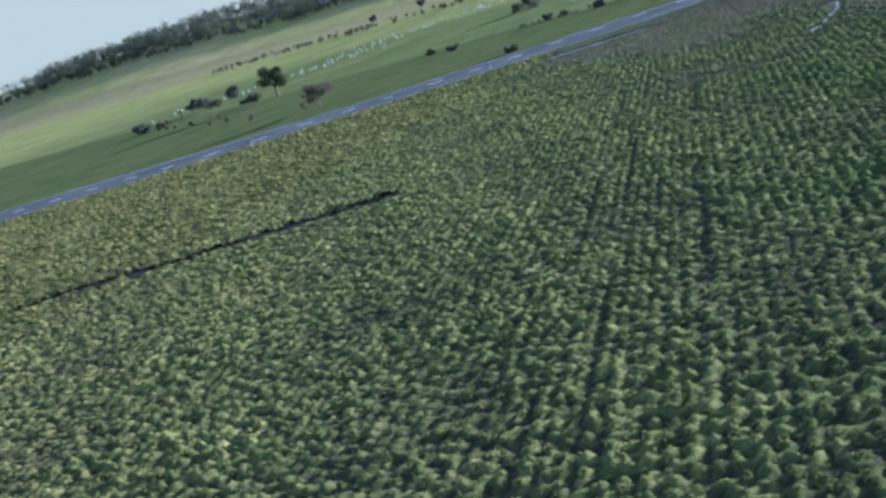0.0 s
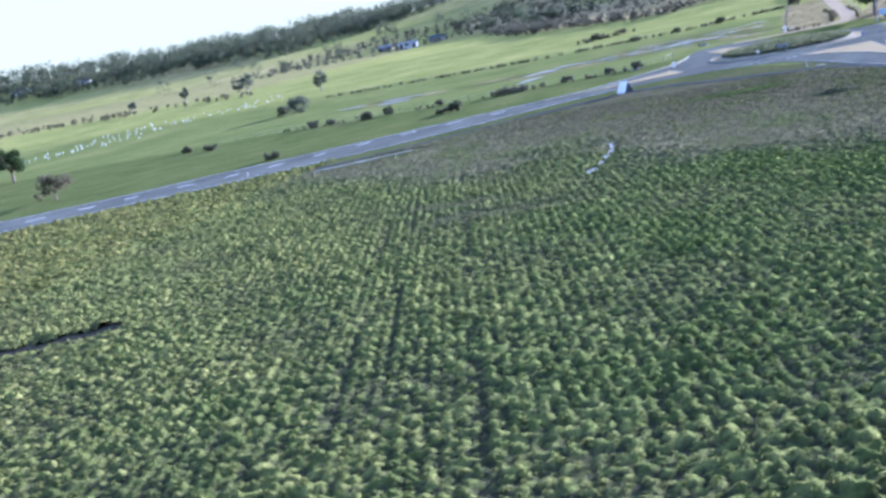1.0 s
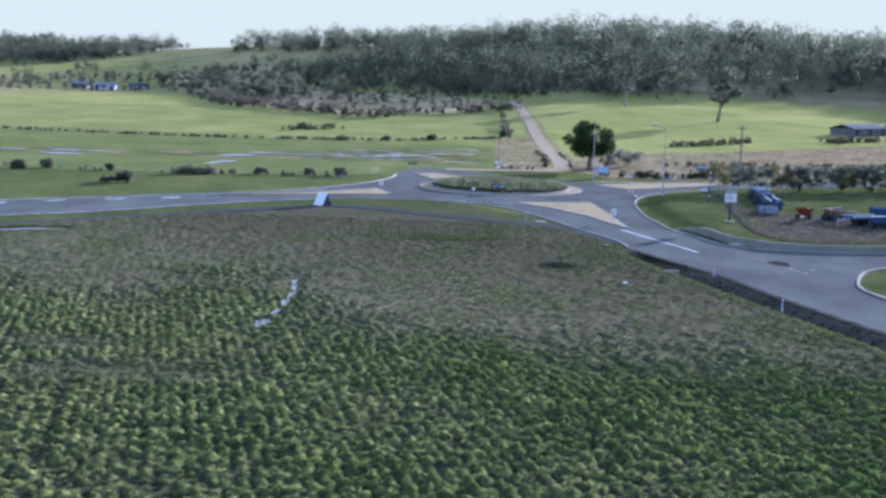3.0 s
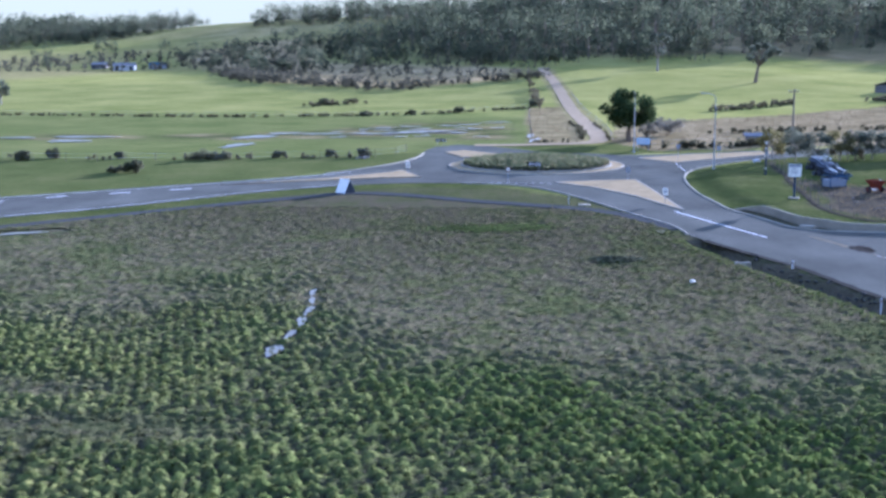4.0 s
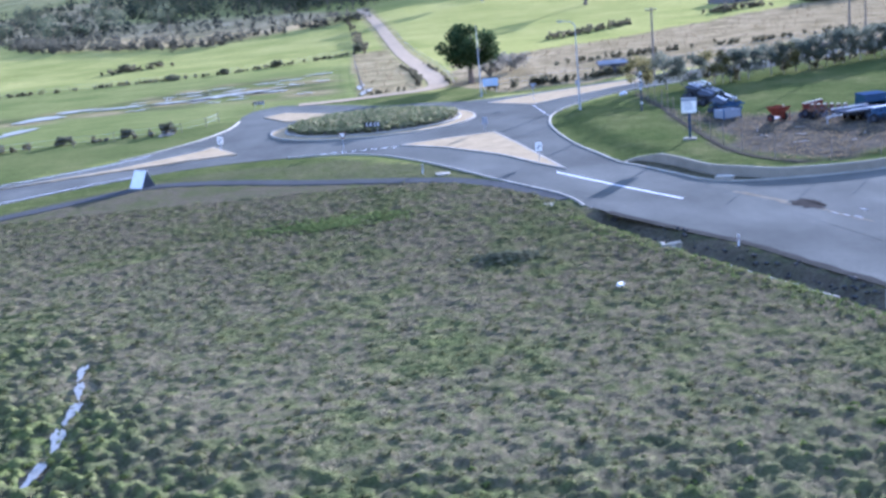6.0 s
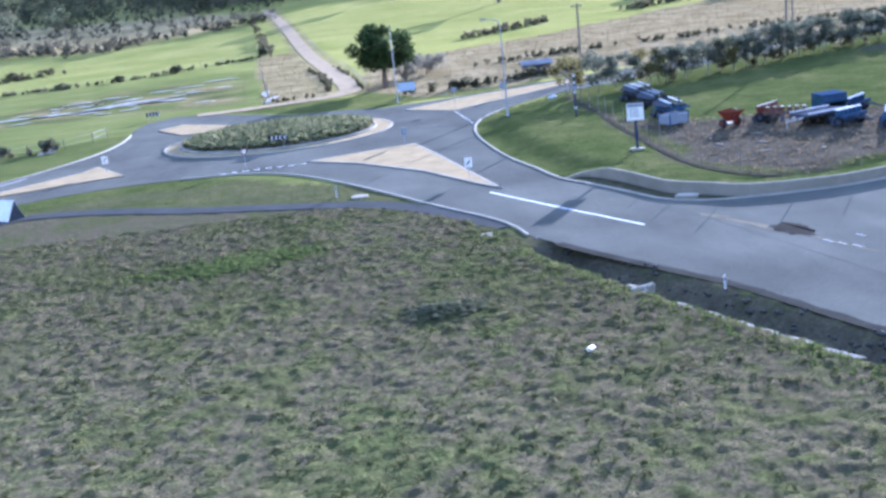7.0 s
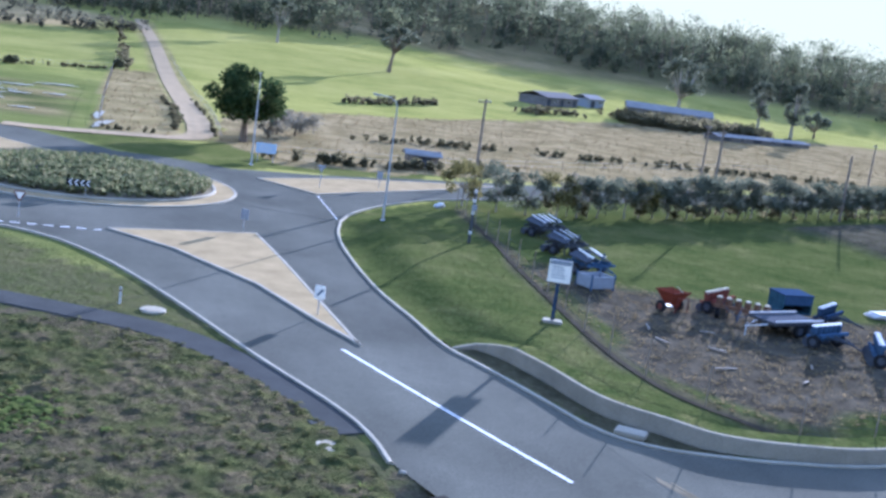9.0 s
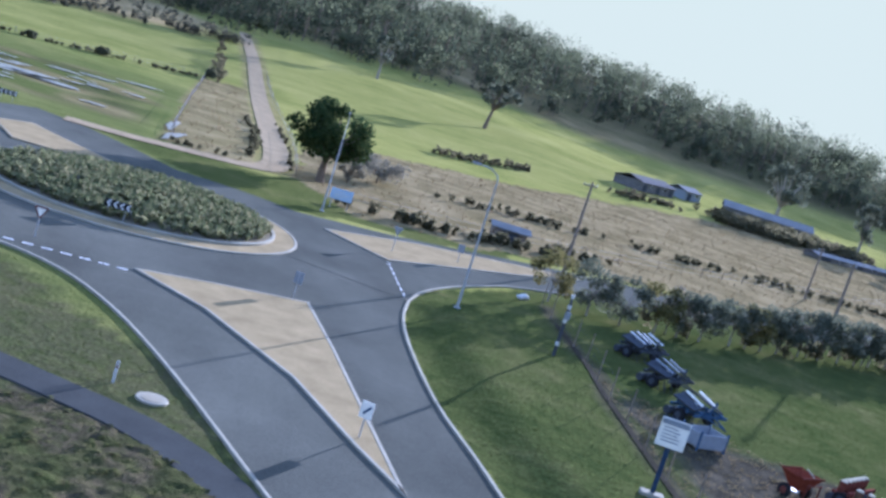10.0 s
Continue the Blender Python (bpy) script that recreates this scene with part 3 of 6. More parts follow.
NORTH_STUB = [(-28.1, 53), (-28.4, 58), (-27.5, 64), (-24.5, 68), (-19.5, 64.5), (-15.5, 60.3), (-11.0, 54.5), (-14, 50), (-24, 48)]
structure("road", sheet("road", NW_TOP[:-2] + [(-24, 50), (-18, 40), (-18.3, 18.9)] + NW_BOT[::-1][1:], 0.022, ASPHALT), "grey asphalt road running beside the crop field", "road")
structure("road", sheet("road", arc(*RC, R_OUT, 0, 360, 96)[:-1], 0.028, ASPHALT), "worn grey asphalt roundabout carriageway", "road")
structure("road", sheet("road", NORTH_STUB, 0.016, ASPHALT), "short asphalt stub leading to a gravel track", "road")
structure("road", sheet("road", SE_LEFT + SE_LEFT2[1:] + [(96, -186), (50, -105), (27, -62), (20, -46), (14.5, -34), (11.6, -25.2), (9.2, -16.8), (7.6, -11.4)] + SE_RIGHT[::-1][1:] + [(-4, 34), (-14, 30)], 0.034, ASPHALT), "pale grey asphalt road with a worn surface", "road")
structure("road", sheet("road", [(6.6, -9.4)] + SIDE_KERB[1:] + [(64, -7), (34, -15.5), (24, -18.2), (19.1, -19.8), (16, -22.5), (14.2, -26.4), (13.2, -31), (14.2, -36), (16, -40), (10, -30)], 0.040, ASPHALT), "asphalt side street opening onto the road", "road")
structure("road", sheet("road", NE_RIGHT + NE_LEFT[::-1] + [(-12, 46), (-4, 34)], 0.046, ASPHALT), "asphalt road leading away past the tree row", "road")
for line in (PATH_LINE,):
    me = strip("path", line, -0.92, 0.92, -0.1, 0.05, PATHMAT)
    structure("pavement", me, "narrow dark asphalt footpath through rough grass", "path")


def mirrored(pts, w):
    """The line shifted w metres to its left."""
    out = []
    for i, (x, y) in enumerate(pts):
        a, b = pts[max(0, i - 1)], pts[min(len(pts) - 1, i + 1)]
        d = Vector((b[0] - a[0], b[1] - a[1])).normalized()
        out.append((x - d.y * w, y + d.x * w))
    return out


# kerbs
for pts, w in ((SE_LEFT[8:], -0.17), (SE_RIGHT, 0.19), (SIDE_KERB, 0.19), (NE_RIGHT[:60], -0.19), (NW_TOP[-34:-6], 0.18)):
    structure("kerb", strip("kerb", pts, 0.0, w, -0.05, 0.115, KERB), "pale concrete kerb along the road edge", "kerb")

structure("kerb", strip("kerb", curve([(34, -15.4), (24, -18.2), (19.1, -19.8), (16, -22.5), (14.2, -26.4), (13.2, -31), (14.2, -36)], 0.5), 0.0, 0.22, -0.05, 0.15, KERB), "pale concrete kerb round the side street corner", "kerb")

# central island: apron, kerb, planted mound
central = structure("roundabout_island", sheet("apron", arc(*RC, R_APRON, 0, 360, 96)[:-1], 0.11, ISLAND, 0.12), "round concrete apron of the roundabout island", "traffic island")
structure("kerb", strip("kerb", arc(*RC, R_APRON, 0, 360, 96)[:-1], -0.02, 0.18, -0.02, 0.125, KERB, True), "pale kerb ring round the roundabout apron", "kerb")
structure("kerb", strip("kerb", arc(*RC, R_IN, 0, 360, 96)[:-1], -0.15, 0.1, 0.05, 0.26, KERB, True), "inner kerb ring round the planted bed", "kerb")


def traffic_island(outline, label):
    pts = curve(outline + outline[:1], 0.6)[:-1]
    ob = structure("traffic_island", sheet("traffic_island", pts, 0.10, ISLAND, 0.14), label, "traffic island")
    area = sum(a[0] * b[1] - b[0] * a[1] for a, b in zip(pts, pts[1:] + pts[:1]))
    k = strip("kerb", pts, -0.03, 0.17 if area > 0 else -0.17, -0.02, 0.112, KERB, True)
    structure("kerb", k, "pale kerb round a traffic island", "kerb")
    return ob


def densify(corners, k=3):
    """Corner points doubled so that the smoothed outline keeps its corners."""
    out = []
    n = len(corners)
    for i, c in enumerate(corners):
        a, b = Vector(corners[i - 1]), Vector(corners[(i + 1) % n])
        c = Vector(c)
        out += [tuple(c + (a - c).normalized() * 0.35), tuple(c), tuple(c + (b - c).normalized() * 0.35)]
    return out


traffic_island(densify([(0.05, -0.85), (-1.45, 15.2), (-2.3, 22.6), (-7.2, 21.3), (-11.0, 20.0), (-7.4, 16.0), (-3.5, 9.0), (-1.4, 2.8)]), "long triangular beige concrete traffic island")
traffic_island(densify([(-46, 17.0), (-36, 23.0), (-29.6, 29.5), (-28.6, 32.0), (-25.6, 24.8), (-30, 23.6), (-38, 20.5)]), "narrow beige concrete traffic island on the approach")
traffic_island(densify([(-0.2, 46.9), (4.0, 41.3), (5.2, 42.3), (15.9, 51.0), (24, 58.5), (16, 55.6), (7.6, 52.2)]), "beige concrete traffic island at the far exit")
traffic_island(densify([(-15.8, 50.2), (-18.6, 48.0), (-22.6, 48.2), (-25.5, 55), (-23, 58), (-19.4, 54)]), "small beige concrete traffic island")

# ---------------------------------------------------------------- road markings
WORN = make_paint("worn_line_paint", (0.24, 0.24, 0.23))


def stripe(pts, width, z=0.056, label="white painted road line", paint=PAINT):
    structure("road_marking", strip("road_marking", pts, -width / 2, width / 2, z - 0.004, z, paint), label, "road marking")


def lerp2(a, b, u):
    return (a[0] + (b[0] - a[0]) * u, a[1] + (b[1] - a[1]) * u)


stripe(curve([(-0.85, -1.5), (1.78, -8.42), (4.38, -14.95)], 1.0), 0.20, 0.042, "white centre line leaving the traffic island")
for i in range(8):
    x0 = -17.9 + i * 0.88
    stripe([(x0, 19.45), (x0 + 0.5, 19.5)], 0.18, 0.05, "short white give-way dash")
for i in range(7):
    a = lerp2((3.95, 40.6), (3.9, 30.3), i / 7)
    b = lerp2((3.95, 40.6), (3.9, 30.3), (i + 0.6) / 7)
    stripe([a, b], 0.15, 0.054, "white give-way dash across the far exit")
MID = [(-150, -40), (-112, -30), (-86, -14.5), (-73, -6), (-60.7, 6.0), (-45.5, 15.4)]
mid = curve(MID, 0.5)
k = 0
while k + 5 < len(mid):
    stripe(mid[k:k + 5], 0.36, 0.032, "white centre dash on the approach road")
    k += 12
stripe(mirrored(NW_BOT[len(NW_BOT) // 3:], 0.7)[:-14], 0.13, 0.032, "thin white edge line")
stripe(mirrored(NW_TOP[len(NW_TOP) // 3:], -0.7)[:-30], 0.13, 0.032, "thin white edge line")
for a, b in (((10.28, -22.37), (10.42, -22.93)), ((10.59, -23.1), (10.68, -23.63)), ((10.93, -23.76), (11.07, -24.41)), ((11.92, -22.16), (12.05, -22.73))):
    stripe([a, b], 0.16, 0.050, "worn white dash at the side street", WORN)
GRIT = make_concrete("grit", (0.17, 0.15, 0.105), 0.4)
# brown dirt with the shade of a low mound put into its dark colour
SHADED_DIRT = make_concrete("shaded_road_dirt", (0.045, 0.041, 0.034), 0.45)
structure("road_joint", strip("road_joint", curve([(7.97, -14.68), (8.71, -17.27), (9.05, -19.37), (10.11, -21.52), (10.61, -23.61), (11.2, -25.4)], 0.5), -0.09, 0.09, 0.03, 0.048, GRIT), "pale gritty joint along the side street mouth", "road joint")
ragged = lambda pts: [(x + 0.16 * math.sin(7.3 * i) * math.sin(2.9 * i), y + 0.2 * math.sin(5.1 * i + 1)) for i, (x, y) in enumerate(pts)]
structure("gravel_patch", sheet("gravel_patch", ragged(curve([(9.38, -18.71), (10.19, -18.48), (10.76, -19.56), (10.41, -21.19), (9.74, -21.0), (9.24, -19.87), (9.38, -18.71)], 0.16)[:-1]), 0.052, SHADED_DIRT), "flat patch of dirt, painted dark as a shaded mound, on the side street", "dirt")
structure("gravel_patch", sheet("gravel_patch", curve([(7.6, -14.2), (8.5, -16.4), (9.4, -18.6), (9.1, -18.9), (8.4, -17.0), (7.5, -14.6), (7.6, -14.2)], 0.4)[:-1], 0.044, GRIT), "loose pale grit beside the side street mouth", "gravel")
trk = curve([(-22, 66.6), (-17, 66.8), (-10.9, 68.6), (-5.8, 70.4), (-3.8, 74.5), (-3.3, 82), (-3.6, 97), (-4.9, 137), (-7.0, 200), (-8.4, 232), (-10.6, 268), (-12.5, 300)], 1.0)
bm = bmesh.new()
prev = None
for (x0, y0), (x1, y1) in zip(mirrored(trk, 1.45), mirrored(trk, -1.45)):
    a, b = bm.verts.new((x0, y0, ground_z(x0, y0) + 0.07)), bm.verts.new((x1, y1, ground_z(x1, y1) + 0.07))
    if prev:
        bm.faces.new((prev[0], prev[1], b, a))
    prev = (a, b)
me = bpy.data.meshes.new("track")
bm.to_mesh(me)
bm.free()
me.materials.append(GRAVEL)
structure("track", me, "pale gravel farm track running up to the woods", "track")

# worn gravel shoulder between the asphalt and the ditch
SHOULDER = make_concrete("shoulder_gravel", (0.044, 0.043, 0.036), 0.4)
sh = SE_LEFT2[2:]
structure("shoulder", sheet("shoulder", mirrored(sh, -0.25) + [(x + 0.12 * math.sin(3.1 * i), y) for i, (x, y) in enumerate(mirrored(sh, 0.3))][::-1], 0.043, SHOULDER), "worn brown gravel shoulder between asphalt and ditch", "road shoulder")

# water
PUDDLE_EDGE = random.Random(5)


def puddle(name, cx, cy, rx, ry, rot, z, label):
    pts = []
    for i in range(26):
        a = i / 26 * math.tau
        r = 1 + 0.18 * math.sin(3 * a + cx) + 0.1 * math.sin(7 * a + cy) + PUDDLE_EDGE.uniform(-0.12, 0.12)
        x, y = rx * r * math.cos(a), ry * r * math.sin(a)
        c, s = math.cos(radians(rot)), math.sin(radians(rot))
        pts.append((cx + x * c - y * s, cy + x * s + y * c))
    structure("water", sheet(name, pts, max(z, ground_z(cx, cy) + 0.05), WATER), label, "water")


for cx, cy, rx, ry, rot in ((-25.7, -36.4, 0.18, 0.9, 5), (-25.3, -38.6, 0.16, 1.0, 10), (-25.0, -41.0, 0.2, 1.1, 0), (-24.9, -43.6, 0.22, 1.1, 8), (-24.9, -46.4, 0.18, 1.0, -4), (-25.0, -49.5, 0.38, 1.0, 0)):
    puddle("puddle", cx, cy, rx, ry, rot, 0.10, "narrow rain puddle in the weedy field")
for cx, cy, rx, ry, rot in ((-58.3, 82, 3.2, 1.3, 50), (-55.0, 89.5, 2.6, 0.9, 20), (-48, 88.2, 4.5, 0.7, 0), (-41.5, 88.6, 3.2, 0.8, 5), (-35.5, 91.0, 3.4, 0.9, 20), (-31, 94.2, 2.8, 1.0, 10), (-27.4, 91.2, 2.6, 0.7, 0), (-38.6, 97, 2.0, 0.5, 10),
                            (-33.5, 99, 1.6, 0.45, 25), (-40.5, 103, 2.0, 0.5, 15), (-36, 106, 1.6, 0.5, 0), (-86, 74, 3.0, 1.2, 0), (-57, 66, 1.1, 2.6, -15), (-13.4, 75.5, 0.5, 2.4, -10), (-24, 100, 1.2, 0.5, 0), (-20, 103, 1.2, 0.4, 0), (-35.5, 47.5, 0.7, 1.2, 0), (-97, 80.5, 2.6, 0.7, 0), (-87, 82.3, 4.6, 0.9, 0), (-25.3, 111.2, 2.0, 0.5, 10), (-21, 118, 2.4, 0.5, 20), (-29, 108, 1.8, 0.5, 0), (-14.1, 84, 0.4, 2.6, -2)):
    puddle("puddle", cx, cy, rx * 1.15, ry * 1.7, rot, 0.11, "flooded patch shining in the wet pasture")
POOL = curve([(-61, -19.6), (-57, -17.6), (-51, -14.6)], 0.8)
for cx, cy, rx, ry in ((-59.4, -18.8, 2.3, 0.5), (-56.2, -17.2, 2.0, 0.62), (-53.0, -15.6, 2.1, 0.45)):
    puddle("puddle", cx, cy, rx, ry, 27, 0.05, "long narrow rain pool beside the road")
wet_rng = random.Random(21)
for i in range(26):
    puddle("puddle", wet_rng.gauss(-38, 7), wet_rng.gauss(93, 6), wet_rng.uniform(0.5, 1.6), wet_rng.uniform(0.3, 0.9), wet_rng.uniform(-10, 30), 0.11, "small rain pool among wet pasture grass")
for cx, cy, rx, ry in ((1.9, -27.2, 0.8, 0.30), (2.5, -28.7, 1.0, 0.22), (3.1, -30.2, 0.8, 0.16), (3.6, -31.5, 0.7, 0.15), (4.1, -32.8, 0.8, 0.18), (4.8, -34.7, 0.9, 0.16)):
    puddle("puddle", cx, cy, rx, ry, -67, -0.5, "still water in the roadside ditch")

# ---------------------------------------------------------------- leaves and plants in bulk
RNG = np.random.default_rng(7)


def unit(n):
    v = RNG.normal(size=(n, 3))
    return v / np.linalg.norm(v, axis=1)[:, None]


def leaf_cloud(centres, radii, each, size, squash=0.8):
    """Small leaf sprays spread through balls round the centres; returns vertices and quads."""
    c = np.repeat(np.asarray(centres, float), each, 0)
    r = np.repeat(np.asarray(radii, float), each)
    n = len(c)
    off = unit(n) * (RNG.random(n) ** 0.45)[:, None] * r[:, None]
    off[:, 2] *= squash
    p = c + off
    a, b = unit(n), unit(n)
    b = np.cross(a, b)
    b /= np.linalg.norm(b, axis=1)[:, None] + 1e-9
    s = (size * RNG.uniform(0.6, 1.4, n))[:, None]
    v = np.stack([p - a * s, p + b * s * 0.55, p + a * s, p - b * s * 0.55], 1).reshape(-1, 3)
    return v, np.arange(4 * n).reshape(-1, 4)


def rosettes(x, y, z, size, high, leaves, wide=0.42, droop=0.25):
    """Clumps of arching leaves: each leaf is two quads bent over its middle."""
    n = len(x)
    ang = RNG.uniform(0, math.tau, (n, 1)) + np.arange(leaves)[None] * (math.tau / leaves) + RNG.normal(0, 0.35, (n, leaves))
    ln = size[:, None] * RNG.uniform(0.7, 1.25, (n, leaves))
    hi = high[:, None] * RNG.uniform(0.6, 1.25, (n, leaves))
    dx, dy = np.cos(ang), np.sin(ang)
    wx_, wy_ = -dy * ln * wide * 0.5, dx * ln * wide * 0.5
    rows = []
    for u, hh, ww in ((0.08, 0.15, 0.5), (0.55, 1.0, 1.0), (1.0, 1.0 - droop * 2.2, 0.35)):
        cx, cy, cz = x[:, None] + dx * ln * u, y[:, None] + dy * ln * u, z[:, None] + hi * hh
        rows.append((np.stack([cx - wx_ * ww, cy - wy_ * ww, cz], -1), np.stack([cx + wx_ * ww, cy + wy_ * ww, cz], -1)))
    v = np.stack([rows[0][0], rows[0][1], rows[1][0], rows[1][1], rows[2][0], rows[2][1]], 2).reshape(-1, 3)
    b = np.arange(n * leaves)[:, None] * 6
    f = np.concatenate([b + np.array([0, 1, 3, 2]), b + np.array([2, 3, 5, 4])], 1).reshape(-1, 4)
    return v, f


def domes(x, y, z, size, high, leaves, wide=0.95, lift=0.0):
    """Cushion plants: broad leaves that arch from the crown over the sides."""
    n = len(x)
    ang = RNG.uniform(0, math.tau, (n, 1)) + np.arange(leaves)[None] * (math.tau / leaves) + RNG.normal(0, 0.25, (n, leaves))
    ln = size[:, None] * RNG.uniform(0.75, 1.25, (n, leaves))
    hi = high[:, None] * RNG.uniform(0.75, 1.2, (n, leaves))
    dx, dy = np.cos(ang), np.sin(ang)
    wx_, wy_ = -dy * ln * wide * 0.5, dx * ln * wide * 0.5
    rows = []
    for u, hh, ww in ((-0.12, 0.92, 0.5), (0.48, 1.0, 1.0), (1.0, 0.42 + lift, 0.55)):
        cx, cy, cz = x[:, None] + dx * ln * u, y[:, None] + dy * ln * u, z[:, None] + hi * hh
        rows.append((np.stack([cx - wx_ * ww, cy - wy_ * ww, cz], -1), np.stack([cx + wx_ * ww, cy + wy_ * ww, cz], -1)))
    v = np.stack([rows[0][0], rows[0][1], rows[1][0], rows[1][1], rows[2][0], rows[2][1]], 2).reshape(-1, 3)
    b = np.arange(n * leaves)[:, None] * 6
    f = np.concatenate([b + np.array([0, 1, 3, 2]), b + np.array([2, 3, 5, 4])], 1).reshape(-1, 4)
    return v, f


def stuff(name, v, f, material, label, category, soft=False):
    return tagged(new(name, fast_mesh(name, v, f, material, soft)), label, category, kind="stuff")


CROP = make_foliage("crop_leaf", (0.082, 0.102, 0.030), (0.118, 0.134, 0.042), (0.174, 0.178, 0.060), 0.85, 0.5, 0.05, True)
CANOPY = make_canopy()
TUFT = make_foliage("weed_tuft", (0.060, 0.070, 0.025), (0.086, 0.088, 0.036), (0.124, 0.114, 0.054), 0.9, 0.4)
GREENWEED = make_foliage("green_weed", (0.062, 0.088, 0.026), (0.090, 0.114, 0.034), (0.130, 0.142, 0.048), 0.85, 0.35, 0.05)
GRASS = make_foliage("grass_blade", (0.032, 0.050, 0.013), (0.048, 0.066, 0.018), (0.080, 0.086, 0.029), 1.0, 0.35, 0.0)
DRYGRASS = make_foliage("dry_grass_blade", (0.125, 0.098, 0.054), (0.172, 0.136, 0.076), (0.225, 0.18, 0.106), 0.85, 0.45, 0.1)
BED = make_foliage("bed_leaf", (0.090, 0.108, 0.052), (0.150, 0.160, 0.078), (0.265, 0.240, 0.135), 0.7, 0.35)
GULLYLEAF = make_foliage("gully_leaf", (0.046, 0.048, 0.036), (0.062, 0.062, 0.046), (0.088, 0.082, 0.058), 0.95, 0.45, 0.0)
WOODLEAF = make_foliage("wood_leaf", (0.052, 0.062, 0.042), (0.064, 0.074, 0.048), (0.080, 0.088, 0.054), 0.95, 0.45, 0.0, clump=0.13)
GUM = make_foliage("gum_leaf", (0.060, 0.070, 0.054), (0.080, 0.092, 0.068), (0.108, 0.116, 0.084), 0.9, 0.35, 0.03)
DARKLEAF = make_foliage("dark_leaf", (0.020, 0.036, 0.016), (0.036, 0.058, 0.022), (0.075, 0.090, 0.036), 0.5, 0.2)
OLIVE = make_foliage("olive_leaf", (0.060, 0.062, 0.026), (0.120, 0.110, 0.042), (0.190, 0.165, 0.070), 0.6, 0.3)
SCRUBLEAF = make_foliage("scrub_leaf", (0.070, 0.068, 0.042), (0.100, 0.094, 0.056), (0.145, 0.128, 0.078), 0.85, 0.45, 0.05)
BUSHLEAF = make_foliage("bush_leaf", (0.066, 0.072, 0.044), (0.092, 0.096, 0.058), (0.128, 0.124, 0.078), 0.9, 0.4)
PALETWIG = make_foliage("pale_twig", (0.13, 0.12, 0.095), (0.19, 0.175, 0.14), (0.27, 0.25, 0.20), 0.8, 0.2)
RUBBLE = simple("rubble", (0.058, 0.056, 0.05), 0.95, 0, 0.4, 9, 0.3)
BARK = simple("bark", (0.16, 0.125, 0.095), 0.9, 0, 0.4, 3.0, 0.5)
PALEBARK = simple("pale_bark", (0.26, 0.235, 0.20), 0.85, 0, 0.35, 3.0, 0.4)

# the crop, in rows
row_d = np.array([0.297, -0.955])
row_n = np.array([0.955, 0.297])


def crop(u0, u1, v0, v1, du, dv, keep):
    us = np.arange(u0, u1, du)
    vs = np.arange(v0, v1, dv)
    uu, vv = np.meshgrid(us, vs)
    uu = uu + RNG.normal(0, du * 0.16, uu.shape)
    vv = vv + RNG.normal(0, dv * 0.30, vv.shape)
    # wheelings left by the sprayer
    tram = np.min([np.abs(uu - c) for c in (-53.6, -51.9, -48.3)], 0)
    ok = (tram > 0.22) | (RNG.random(uu.shape) < 0.25)
    x = uu * row_n[0] + vv * row_d[0]
    y = uu * row_n[1] + vv * row_d[1]
    ok &= keep(x, y)
    return x[ok], y[ok]


def crop_edge(x, y):
    xx, yy = x + wob(x, y, 1.2, 0.31, 1.0), y + wob(x, y, 1.2, 0.27, 4.0)
    return yy - np.interp(xx, [p[0] for p in CROP_EDGE], [p[1] for p in CROP_EDGE])


def scatter(n, box, keep):
    x, y = RNG.uniform(box[0], box[1], n), RNG.uniform(box[2], box[3], n)
    k = keep(x, y)
    return x[k], y[k]


def hashed(i, j, k):
    """A fixed random number, 0 to 1, for each cell of a lattice."""
    q = np.sin(i * 127.1 + j * 311.7 + k * 74.7) * 43758.5453
    return q - np.floor(q)


def fade(x, y):
    """1 in the standing crop, falling to 0 where only weeds grow."""
    e = crop_edge(x, y)
    soft_edge = 3.0 * np.sin(x * 0.23 + 1.1) * np.sin(y * 0.19) + 1.6 * np.sin(x * 0.9 + 2.0 * np.sin(y * 0.5)) * np.sin(y * 0.8)
    patch = 0.55 * np.exp(-(((x + 30.5) / 4.0) ** 2 + ((y + 42) / 3.2) ** 2)) + 0.5 * np.exp(-(((x + 30) / 4) ** 2 + ((y + 33.5) / 3) ** 2))
    return np.clip(1 - smooth(-9.0, 7.0, e + soft_edge) + patch, 0, 1)


